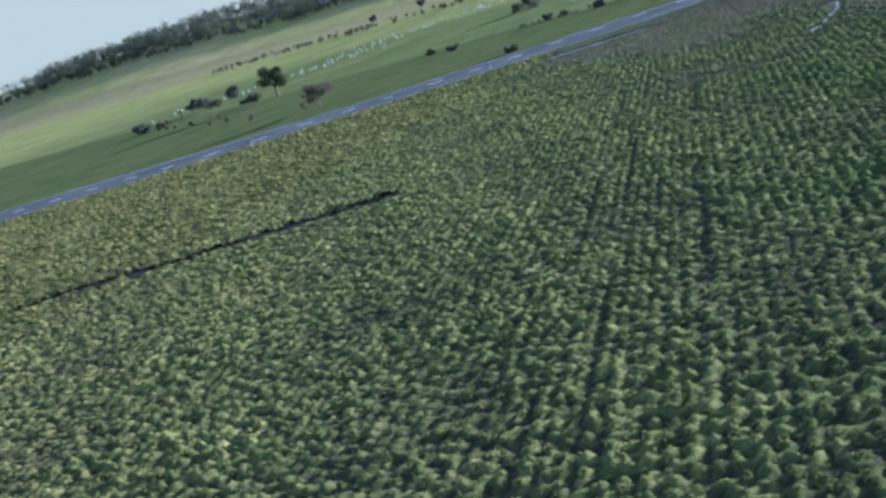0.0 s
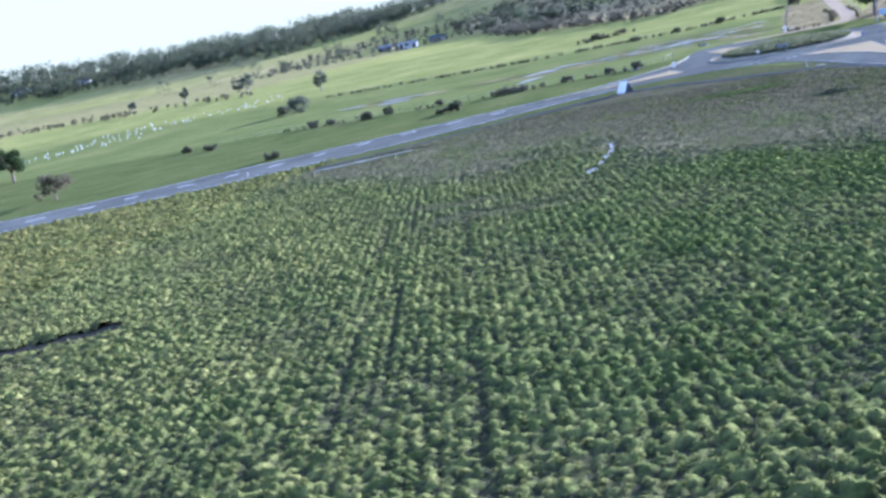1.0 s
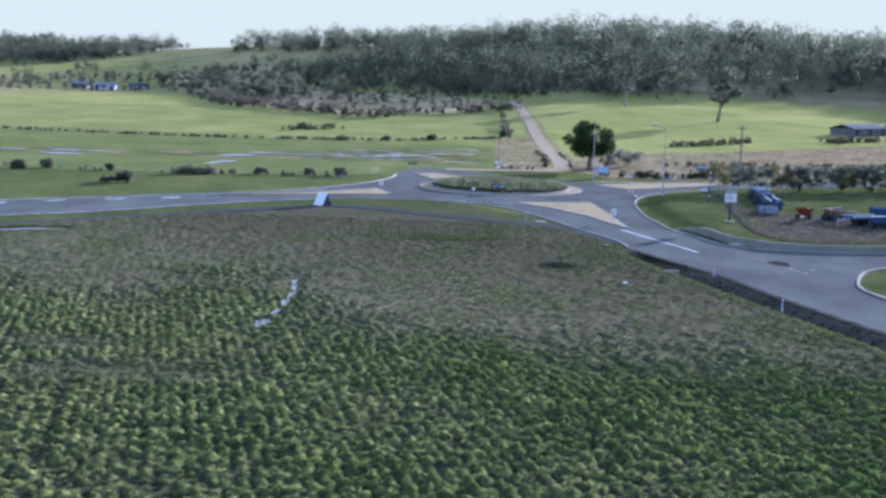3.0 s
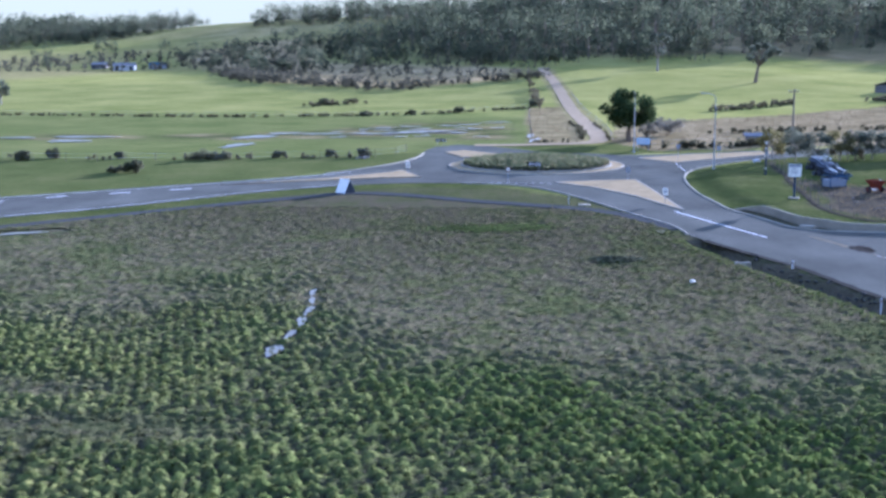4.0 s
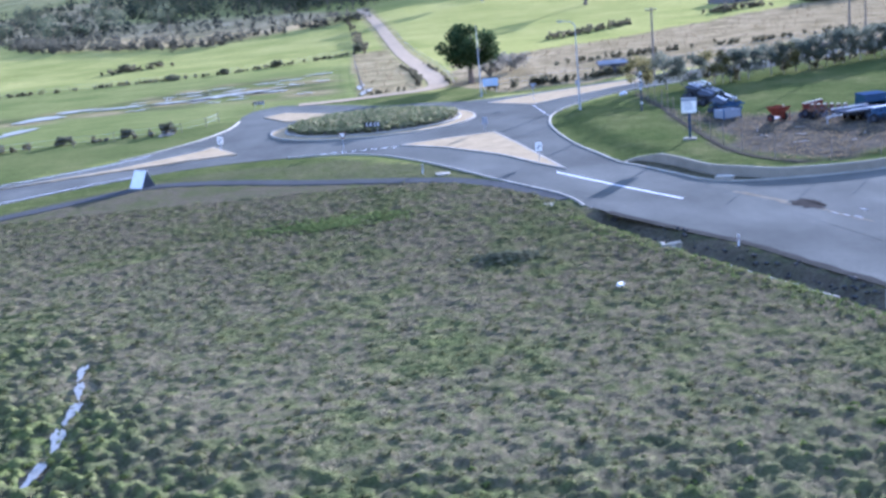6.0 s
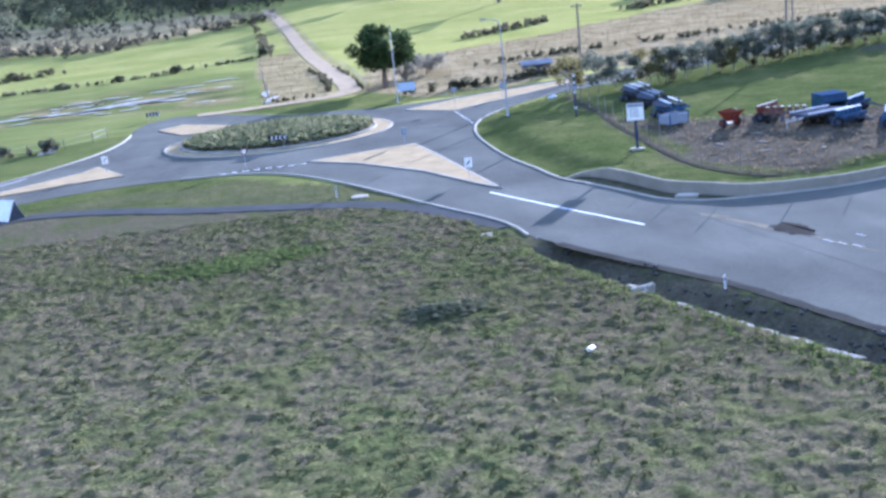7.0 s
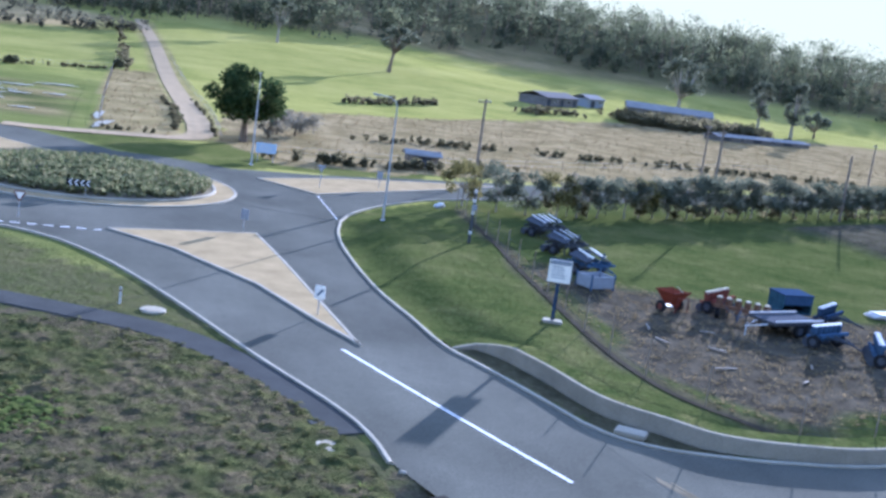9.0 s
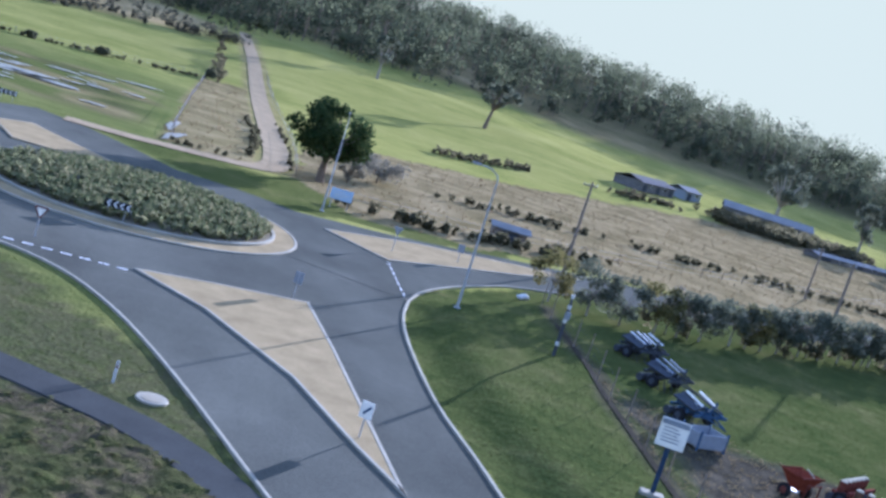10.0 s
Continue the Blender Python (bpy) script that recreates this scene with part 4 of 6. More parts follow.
def growth(x, y, step=1.0):
    """Height of the plant cover over the ground, the tone of the plant at each place, and how much of it is crop."""
    f = fade(x, y)
    u, w = x * row_n[0] + y * row_n[1], x * row_d[0] + y * row_d[1]
    du, dw = 0.54 * step, 0.42 * step
    iu, iw = np.floor(u / du), np.floor(w / dw)
    h, tone = np.zeros(x.shape), np.full(x.shape, 0.5)
    for a in (-1, 0, 1):
        for b in (-1, 0, 1):
            i, j = iu + a, iw + b
            wild = 1 - f
            pu, pw = (i + 0.5 + (0.5 + 0.45 * wild) * (hashed(i, j, 1) - 0.5)) * du, (j + 0.5 + 0.95 * (hashed(i, j, 2) - 0.5)) * dw
            r = dw * (0.54 + 0.36 * hashed(i, j, 3))
            top = (0.42 + 0.58 * hashed(i, j, 4)) * (1 - wild * (hashed(i, j, 6) < 0.55) * 0.75) * np.clip(1 - ((u - pu) ** 2 + (w - pw) ** 2) / r ** 2, 0, 1) ** 1.0
            won = top > h
            h, tone = np.where(won, top, h), np.where(won, hashed(i, j, 5), tone)
    wheel = np.min([np.abs(u - c) for c in (-53.6, -51.9, -48.3)], 0) + 0.25 * smooth(0.1, -0.4, np.sin(w * 0.21 + u) + 0.6 * np.sin(w * 0.67))
    bald = np.exp(-(((x + 29) / 5.5) ** 2 + ((y + 61) / 2.0) ** 2)) + np.exp(-(((x + 33.5) / 3.5) ** 2 + ((y + 56) / 1.6) ** 2))
    swell = 0.85 + 0.3 * np.sin(x * 0.37 + 1) * np.sin(y * 0.31)
    tall = (0.38 * f * swell * (1 - 0.75 * np.clip(bald, 0, 1)) + 0.09 * (1 - f) + 0.22 * smooth(0.0, 0.45, f) * (1 - f)) * np.where(wheel < 0.13, 0.35, 1.0)
    return h * tall, tone, f * (1 - 0.7 * np.clip(bald, 0, 1))


def cover(name, xs, ys, keep, material, label, step=1.0):
    """One sheet of plant cover over the places that keep() allows."""
    cx, cy = np.meshgrid(xs, ys)
    gap = xs[1] - xs[0]
    cx, cy = cx + RNG.uniform(-0.2, 0.2, cx.shape) * gap, cy + RNG.uniform(-0.2, 0.2, cy.shape) * gap
    ok = keep(cx, cy)
    h, tone, f = growth(cx, cy, step)
    cz = ground_zs(cx, cy) + 0.02 - 0.09 * f + h + RNG.uniform(0, 0.085, cx.shape) * (1 + 0.9 * f)
    for px, py, pr in ((-25.7, -36.4, 0.9), (-25.3, -38.6, 1.0), (-25.0, -41.0, 1.1), (-24.9, -43.6, 1.1), (-24.9, -46.4, 1.0), (-25.0, -49.5, 1.2)):
        cz -= 0.30 * np.exp(-(((cx - px) / 0.55) ** 2 + ((cy - py) / pr) ** 2) ** 2)
    idx = np.arange(cx.size).reshape(cx.shape)
    q = np.stack([idx[:-1, :-1], idx[:-1, 1:], idx[1:, 1:], idx[1:, :-1]], -1)[ok[:-1, :-1] & ok[1:, :-1] & ok[:-1, 1:] & ok[1:, 1:]]
    used, inv = np.unique(q, return_inverse=True)
    ob = stuff(name, np.stack([cx, cy, cz], -1).reshape(-1, 3)[used], inv.reshape(-1, 4), material, label, "crop" if name == "crop_cover" else "weeds", True)
    # "bare" follows low cover: soil plus painted gap shade
    for key, val in (("tone", tone), ("crop", f), ("bare", smooth(0.17, 0.05, h))):
        ob.data.attributes.new(key, "FLOAT", "POINT").data.foreach_set("value", val.ravel()[used].astype(np.float32))
    return ob


def west_road(x):
    return np.interp(x, [-420, -260, -131, -108, -86, -69, -53, -41], [-162, -92, -44, -35, -23.5, -14, -2.5, 10])


def off_furrow(x, y):
    return line_dist(x, y, FURROW)[0] > 1.0 + 0.3 * np.sin(1.9 * x) * np.sin(2.3 * y)


def field(x, y):
    py = np.interp(x, [p[0] for p in PATH_LINE], [p[1] for p in PATH_LINE])
    road = np.interp(x, [-8, -3, -1.5, 0.2, 2, 4, 7, 12, 18, 34], [0, -9, -17, -22, -28, -33, -42, -55, -70, -108])
    return (y < py - 1.15) & (y < road + 0.3) & (line_dist(x, y, POOL[::4] + POOL[-1:])[0] > 1.5)


cover("crop_cover", np.arange(-62, 38, 0.165), np.arange(-128, -60, 0.165), lambda x, y: off_furrow(x, y) & field(x, y), CANOPY, "dense rows of low bushy green crop plants")
cover("weed_cover", np.arange(-62, 18, 0.165), np.arange(-60.165, 9, 0.165), field, CANOPY, "low brown and olive weeds thinning out from the crop")
cover("crop_cover", np.arange(-212, -61.5, 0.45), np.arange(-140, -14, 0.45), lambda x, y: (y < west_road(x) - 3.0) & off_furrow(x, y), CANOPY, "far rows of yellowing green crop plants", 1.9)
cover("crop_cover", np.arange(-62, 80, 0.6), np.arange(-190, -127.5, 0.6), lambda x, y: field(x, y) & ~((y > -128) & (x < 38)), CANOPY, "outlying rows of green crop plants", 2.5)
# leaves standing out of the cover
x, y = crop(-110, 0, -40, 140, 0.54, 0.42, lambda x, y: (y > -128) & (x > -62) & (x < 24) & (y < -30) & field(x, y) & off_furrow(x, y))
h, _, f = growth(x, y)
k = RNG.random(len(x)) < f ** 1.3
x, y, h = x[k], y[k], h[k]
size = RNG.uniform(0.09, 0.17, len(x))
v, f = domes(x, y, ground_zs(x, y) + 0.55 * h, size, 0.5 * h + RNG.uniform(0.02, 0.10, len(x)), 5, 0.6, 0.15)
stuff("crop_leaves", v, f, CROP, "broad leaves topping the green crop plants", "crop")
x, y = crop(-260, 0, -120, 160, 1.0, 0.92, lambda x, y: (x <= -62) & (x > -200) & (y > -140) & (y < west_road(x) - 3) & off_furrow(x, y))
v, f = domes(x, y, ground_zs(x, y), RNG.uniform(0.36, 0.55, len(x)), RNG.uniform(0.22, 0.46, len(x)), 4, 0.75)
stuff("crop_leaves", v, f, CROP, "yellowing leaves of the far crop rows", "crop")
x, y = scatter(52000, (-62, 18, -66, 9), field)
h, _, f = growth(x, y)
k = (0.5 + 0.5 * np.sin(x * 0.33 + 2.1 * np.sin(y * 0.21)) * np.sin(y * 0.29 + 1.0)) * RNG.random(len(x)) > 0.10 + 0.5 * f
x, y, h = x[k], y[k], h[k]
sz = 0.04 + 0.15 * RNG.random(len(x)) ** 2.2
v, f = domes(x, y, ground_zs(x, y) + 0.6 * h, sz, 0.4 * h + sz * RNG.uniform(0.5, 1.1, len(x)), 4, 0.6, 0.2)
stuff("weeds", v, f, TUFT, "scattered leafy olive weed tufts", "weeds")
# leafier patches, and the overgrown mound
for cx, cy, rx, ry, n, hi, mat, lab in ((-16.8, -12.0, 2.8, 1.3, 420, 0.10, GREENWEED, "patch of fresh green weeds"), (-13.6, -11.0, 2.0, 1.2, 150, 0.09, GREENWEED, "patch of fresh green weeds"), (-7.4, -25.2, 1.3, 0.8, 150, 0.12, BUSHLEAF, "grey-green weeds overgrowing a small mound")):
    x, y = cx + RNG.normal(0, rx * 0.7, n), cy + RNG.normal(0, ry * 0.7, n)
    sz = RNG.uniform(0.12, 0.24, n)
    v, f = domes(x, y, ground_zs(x, y) + 0.06, sz, hi * RNG.uniform(0.6, 1.3, n), 6, 0.6, 0.2)
    stuff("weeds", v, f, mat, lab, "weeds")
# brighter grass along the ditch lip, on the verges and on the corner lawn
lip = mirrored(DITCH, -1.6)
x = np.repeat([p[0] for p in lip], 24)
y = np.repeat([p[1] for p in lip], 24)
x, y = x + RNG.normal(0, 0.55, len(x)), y + RNG.normal(0, 0.7, len(y))
v, f = rosettes(x, y, ground_zs(x, y), RNG.uniform(0.10, 0.22, len(x)), RNG.uniform(0.08, 0.20, len(x)), 5, 0.3, 0.05)
stuff("grass", v, f, GREENWEED, "lush green grass on the lip of the ditch", "grass")


def lawn_keep(x, y):
    return (inside(x, y, LAWN) & ~inside(x, y, YARD)) | ((y > np.interp(x, [p[0] for p in PATH_LINE], [p[1] for p in PATH_LINE]) + 0.9) & (x < -2) & (x > -60)
                                                         & (y < np.interp(x, [-53, -41, -32, -25, -18.3, -14.3, -11.2, -8.1, -4.5, -2.2], [-4, 9, 15.8, 18.2, 17.9, 15.4, 11.6, 5.2, -4.2, -9.8])))


x, y = scatter(30000, (-60, 62, -12, 62), lawn_keep)
s_ = RNG.uniform(0.03, 0.085, len(x))
v, f = rosettes(x, y, ground_zs(x, y), s_, s_ * 0.9, 3, 0.3, 0.05)
stuff("grass", v, f, GRASS, "short mown grass of the verge and corner lawn", "grass")
# dry tussocks of the paddock and trash in the yard
x, y = scatter(15000, (-15, 180, 56, 190), lambda x, y: inside(x, y, PADDOCK) | inside(x, y, STRIP))
s_ = RNG.uniform(0.12, 0.34, len(x))
v, f = rosettes(x, y, ground_zs(x, y), s_, s_ * 0.8, 4, 0.35, 0.1)
stuff("dry_grass", v, f, DRYGRASS, "straw-coloured dry grass tussocks", "grass")
x, y = scatter(6000, (12, 45, -10, 22), lambda x, y: inside(x, y, YARD))
s_ = RNG.uniform(0.08, 0.3, len(x))
v, f = rosettes(x, y, ground_zs(x, y), s_, s_ * 0.45, 3, 0.25, 0.1)
stuff("dry_grass", v, f, DRYGRASS, "dead grass and trampled trash in the machinery yard", "grass")

# planted mound of the roundabout
NB = 2600
r_, a_ = 8.6 * np.sqrt(RNG.random(NB)), RNG.uniform(0, math.tau, NB)
x, y = RC[0] + r_ * np.cos(a_), RC[1] + r_ * np.sin(a_)
bm = bmesh.new()
rings = [[bm.verts.new((RC[0] + r * math.cos(t * math.tau / 48), RC[1] + r * math.sin(t * math.tau / 48), z)) for t in range(48)] for r, z in ((8.8, 0.2), (7.5, 0.42), (5, 0.6), (2.5, 0.68))]
for r0, r1 in zip(rings, rings[1:]):
    for t in range(48):
        bm.faces.new((r0[t], r0[(t + 1) % 48], r1[(t + 1) % 48], r1[t]))
bm.faces.new(rings[-1])
me = bpy.data.meshes.new("planting_bed")
bm.to_mesh(me)
bm.free()
me.materials.append(GRIT)
structure("planting_bed", me, "mounded bark-covered bed inside the roundabout", "planting bed")
zb = 0.2 + 0.48 * (1 - (r_ / 8.8) ** 2)
v, f = rosettes(x, y, zb, RNG.uniform(0.22, 0.42, NB), RNG.uniform(0.25, 0.55, NB), 8, 0.35, 0.05)
stuff("shrubs", v, f, BED, "low grey-green shrubs massed on the roundabout", "shrubs")


# ---------------------------------------------------------------- woods and scrub, far off
def lumps(c, r, seg=5, squash=0.85, rough=0.2):
    """Uneven rounded crowns: a faceted ball round each centre."""
    n = len(c)
    a0 = RNG.uniform(0, math.tau, (n, 1)) + np.arange(seg)[None] * (math.tau / seg)
    rings = [np.stack([c[:, 0], c[:, 1], c[:, 2] + r * squash], -1)[:, None]]
    for zz, rr in ((0.55, 0.82), (-0.05, 1.0), (-0.6, 0.7)):
        q = r[:, None] * rr * (1 + RNG.normal(0, rough, (n, seg)))
        a = a0 + RNG.normal(0, 0.25, (n, seg))
        rings.append(np.stack([c[:, :1] + q * np.cos(a), c[:, 1:2] + q * np.sin(a), c[:, 2:] + r[:, None] * squash * (zz + RNG.normal(0, rough * 0.6, (n, seg)))], -1))
    b, f = np.arange(n)[:, None] * (1 + 3 * seg), []
    for k in range(seg):
        q = (k + 1) % seg
        f.append(b + np.array([0, 1 + k, 1 + q]))
        for lo in (1, 1 + seg):
            f += [b + np.array([lo + k, lo + seg + k, lo + seg + q]), b + np.array([lo + k, lo + seg + q, lo + q])]
        f.append(b + np.array([1 + 2 * seg + k, 1 + 2 * seg, 1 + 2 * seg + q]))
    return np.concatenate(rings, 1).reshape(-1, 3), np.stack(f, 1).reshape(-1, 3)


bank = [p for p in mirrored(DITCH, 0.75) if p[1] > -60]
k = RNG.integers(0, len(bank), 240)
x, y = np.array(bank)[k, 0] + RNG.normal(0, 0.32, 240), np.array(bank)[k, 1] + RNG.normal(0, 0.5, 240)
r = 0.05 + 0.12 * RNG.random(240) ** 2
v, f = lumps(np.stack([x, y, ground_zs(x, y) + 0.3 * r], -1), r, 5, 0.6, 0.22)
stuff("rubble", v, f, RUBBLE, "dark broken stones lining the bank of the ditch", "stones")


def wood(n, box, keep, high, leaf, each, material, label, trunks=True, lobes=5, low=0.35):
    x, y = scatter(n, box, keep)
    m = len(x)
    h = RNG.uniform(high * 0.6, high * 1.2, m) * (0.6 + 0.4 * smooth(0, 45, y - wood_line(x)) if trunks and high > 10 else 1.0)
    z = ground_zs(x, y)
    cs, rs = [], []
    for _ in range(lobes):
        w = h * RNG.uniform(0.10, 0.36, m)
        a = RNG.uniform(0, math.tau, m)
        cs.append(np.stack([x + w * np.cos(a), y + w * np.sin(a), z + h * RNG.uniform(low, 0.90, m)], -1))
        rs.append(h * RNG.uniform(0.17, 0.29, m))
    cs, rs = np.concatenate(cs), np.concatenate(rs)
    v, f = leaf_cloud(cs, rs * 1.15, each, leaf)
    ob = stuff("woodland" if trunks else "scrub", v, f, material, label, "woods" if trunks else "scrub")
    if trunks:
        b = np.stack([x, y, z - 0.3], -1)
        t = np.stack([x + RNG.normal(0, 0.05, m) * h, y, z + h * 0.75], -1)
        r = (h * 0.018)[:, None]
        q = []
        for k in range(4):
            d = np.array([math.cos(k * math.pi / 2), math.sin(k * math.pi / 2), 0])
            q += [b + d * r, t + d * r * 0.4]
        v = np.stack(q, 1).reshape(-1, 3)
        base = np.arange(m)[:, None] * 8
        f = np.concatenate([base + np.array([0, 2, 3, 1]), base + np.array([2, 4, 5, 3]), base + np.array([4, 6, 7, 5]), base + np.array([6, 0, 1, 7])], 1).reshape(-1, 4)
        stuff("woodland_trunks", v, f, BARK, "slender trunks among the wooded slope", "trunks")
    return ob


def wood_line(x):
    return np.interp(x, [-900, -420, -389, -357, -328, -305, -287, -286, -226, -225, -197, -167, -144, -118, -117, -77, -47, -24, -12, 16, 49, 86, 121, 169, 241, 500],
                     [690, 690, 695, 743, 769, 808, 830, 1200, 1200, 755, 731, 702, 682, 655, 439, 398, 358, 318, 300, 316, 322, 352, 370, 372, 330, 280])


def deep_wood(x, y):
    """Two belts along the ridge, an open skyline between them, and the closed woods further east."""
    ry = np.interp(x, [-1500, -800, -600, -360, -170, 0, 45, 157, 263, 360, 700], [800, 800, 850, 870, 760, 600, 560, 540, 500, 450, 400])
    glade = (x > -118) & (x < -92) & (y > 572 + 0.6 * (x + 105)) & (y < 640)
    tip = (x > -117) & (x < -100) & (y > 545) & (y < 572)
    return (y > wood_line(x) + RNG.normal(0, 4, x.shape)) & (y < ry + 30) & ~glade & ~tip


wood(8600, (-420, 520, 270, 900), deep_wood, 14.0, 0.48, 25, WOODLEAF, "grey-green eucalypt woodland covering the hillside", lobes=6, low=0.15)
wood(2600, (-1050, -400, 560, 900), deep_wood, 15, 0.7, 20, WOODLEAF, "distant belt of dark trees on the ridge", lobes=5)


def near_line(pts, w):
    def keep(x, y):
        d, _ = line_dist(x, y, pts)
        return d < w * np.abs(RNG.normal(0.5, 0.4, x.shape))
    return keep


HEDGE = [(-142, 383), (-118, 302), (-104, 272), (-88, 254), (-72, 242), (-55, 225), (-50, 234), (-38, 243), (-22, 247), (-13, 251)]
wood(9000, (-180, 0, 215, 440), near_line(HEDGE, 5.5), 3.0, 0.30, 13, GULLYLEAF, "dark scrub filling the gully below the woods", False, 4, 0.1)
wood(420, (-340, -180, 480, 610), lambda x, y: (RNG.random(x.shape) < 0.5) & (np.abs(y - 540 - 0.2 * (x + 250)) > 8), 4.5, 0.42, 14, GULLYLEAF, "dark scrub and garden trees round the houses", False, 4, 0.1)
wood(1100, (-260, -5, 225, 640), lambda x, y: inside(x, y, GULLY), 3.2, 0.32, 14, GULLYLEAF, "scattered scrub on the dry slope", False, 4, 0.1)
wood(420, (-420, -5, 270, 700), lambda x, y: inside(x, y, GULLY) & (y > 330) | ((x < -200) & (y > 500) & (y < wood_line(x) - 25) & (RNG.random(x.shape) < 0.3)), 9.5, 0.42, 34, WOODLEAF, "scattered trees on the dry slope", True, 7, 0.25)
for pts, w, n, h, lab in (([(15.5, 89), (25, 93.5), (33, 96), (45, 98), (54, 100), (73, 103), (94, 106)], 2.0, 330, 0.75, "low dark scrub across the dry paddock"),
                          ([(25, 153), (44, 172)], 2.2, 150, 1.2, "dark scrub line at the paddock edge"),
                          ([(1.5, 60.5), (6, 61.8), (10.6, 62.5), (18, 66), (30, 73)], 1.2, 300, 0.95, "dark scrub along the far road verge"),
                          ([(98, 194), (116, 201), (128, 202)], 9, 150, 2.4, "grey scrub near the sheds"),
                          ([(66, 180), (72, 186), (80, 190)], 3, 70, 1.3, "grey scrub in front of the dark shed"),
                          ([(-2.0, 74), (-2.0, 100), (-3.0, 120)], 0.4, 200, 0.45, "dark hedge beside the farm track"),
                          ([(-6.0, 78), (-5.8, 100), (-6.8, 118)], 0.6, 170, 0.5, "green hedge beside the farm track"),
                          ([(-14, 71.5), (-8, 72.5)], 0.5, 80, 0.45, "low hedge along the paddock strip"),
                          ([(-12.6, 160), (-14.2, 200), (-16.5, 262)], 1.0, 130, 1.6, "hedge on the west side of the track"),
                          ([(-131, 146), (-91, 138), (-71, 136), (-39, 143), (-15, 163)], 0.5, 2600, 0.55, "thin hedge along the mid-field fence"),
                          ([(-66, 172), (-58, 182)], 2.5, 50, 1.3, "clump of rough scrub in the pasture"),
                          ([(-100, 48), (-90, 46.5), (-78, 44), (-66, 45.5), (-56, 44.5), (-46, 47), (-35, 48)], 0.9, 130, 0.55, "rough growth along the pasture fence"),
                          ([(-380, 300), (-300, 283), (-262, 256), (-240, 262), (-205, 240)], 5, 220, 2.2, "broken dark scrub across the far pasture"),
                          ([(-200, 70), (-190, 45), (-150, 22), (-120, 0), (-100, -3)], 1.6, 120, 1.2, "dark hedge in the pasture beside the road")):
    xs_, ys_ = [p[0] for p in pts], [p[1] for p in pts]
    wood(n * 6, (min(xs_) - 6, max(xs_) + 6, min(ys_) - 6, max(ys_) + 6), near_line(pts, w), h, 0.14 + 0.07 * h, 16, SCRUBLEAF, lab, False, 4, 0.15)

# ---------------------------------------------------------------- things: tools
def thing(name, x, y, rz=0.0, label="", category="", group="", z=None, tilt=(0, 0)):
    ob = new(name)
    ob.empty_display_size = 0.3
    ob.matrix_basis = pose(x, y, ground_z(x, y) if z is None else z, tilt[0], tilt[1], rz)
    return tagged(ob, label, category, group)


def box(bm, size, at=(0, 0, 0), rot=(0, 0, 0), bevel=0.0):
    """A box with its centre at `at`, its edges worn by `bevel`."""
    m = pose(*at, *rot) @ Matrix.Diagonal((*size, 1))
    r = bmesh.ops.create_cube(bm, size=1.0, matrix=m)
    if bevel:
        edges = list({e for v in r["verts"] for e in v.link_edges})
        bmesh.ops.bevel(bm, geom=edges, offset=bevel, segments=2, affect="EDGES")
    return bm


def tube(bm, pts, radii, seg=8, cap=True):
    pts = [Vector(p) for p in pts]
    if isinstance(radii, (int, float)):
        radii = [radii] * len(pts)
    rings = []
    for i, p in enumerate(pts):
        d = (pts[min(i + 1, len(pts) - 1)] - pts[max(i - 1, 0)]).normalized()
        a = d.orthogonal().normalized() if abs(d.z) < 0.95 else Vector((1, 0, 0))
        a = (a - d * a.dot(d)).normalized()
        b = d.cross(a)
        rings.append([bm.verts.new(p + (a * math.cos(k * math.tau / seg) + b * math.sin(k * math.tau / seg)) * radii[i]) for k in range(seg)])
    for r, q in zip(rings, rings[1:]):
        for k in range(seg):
            bm.faces.new((r[k], r[(k + 1) % seg], q[(k + 1) % seg], q[k]))
    if cap:
        bm.faces.new(rings[0][::-1])
        bm.faces.new(rings[-1])
    return bm


def B():
    return bmesh.new()


STEEL = simple("galvanised_steel", (0.34, 0.35, 0.36), 0.65, 0.2, 0.2, 3)
DARKSTEEL = simple("dark_steel", (0.060, 0.065, 0.075), 0.7, 0.0, 0.3, 4)
TIMBER = simple("grey_timber", (0.20, 0.165, 0.13), 0.9, 0, 0.4, 4, 0.4)
WHITE = simple("white_paint", (0.50, 0.50, 0.50), 0.45, 0, 0.12, 3)
SHEETWHITE = simple("white_sheet", (0.70, 0.68, 0.62), 0.4, 0, 0.15, 2)
CREAM = simple("cream_paint", (0.40, 0.36, 0.27), 0.5, 0, 0.2, 4)
BLACK = simple("black_paint", (0.02, 0.02, 0.022), 0.5, 0, 0.2, 5)
NAVY = simple("navy_paint", (0.030, 0.048, 0.085), 0.7, 0, 0.25, 4)
BLUE = simple("blue_paint", (0.050, 0.085, 0.145), 0.6, 0, 0.3, 4)
SKYBLUE = simple("pale_blue_panel", (0.36, 0.45, 0.58), 0.4, 0, 0.1, 3)
TEAL = simple("blue_green_panel", (0.035, 0.070, 0.095), 0.6, 0.0, 0.35, 3)
RED = simple("red_paint", (0.13, 0.045, 0.034), 0.45, 0, 0.35, 4)
ORANGE = simple("orange_paint", (0.19, 0.050, 0.030), 0.45, 0, 0.3, 4)
RUST = simple("rusty_steel", (0.12, 0.07, 0.045), 0.85, 0.0, 0.4, 6, 0.3)
RUBBER = simple("rubber", (0.022, 0.022, 0.024), 0.8, 0, 0.2, 6)
GREY = simple("grey_panel", (0.22, 0.24, 0.27), 0.5, 0, 0.2, 3)
ROOFIRON = simple("weathered_roof_iron", (0.20, 0.195, 0.19), 0.8, 0.0, 0.3, 0.7)
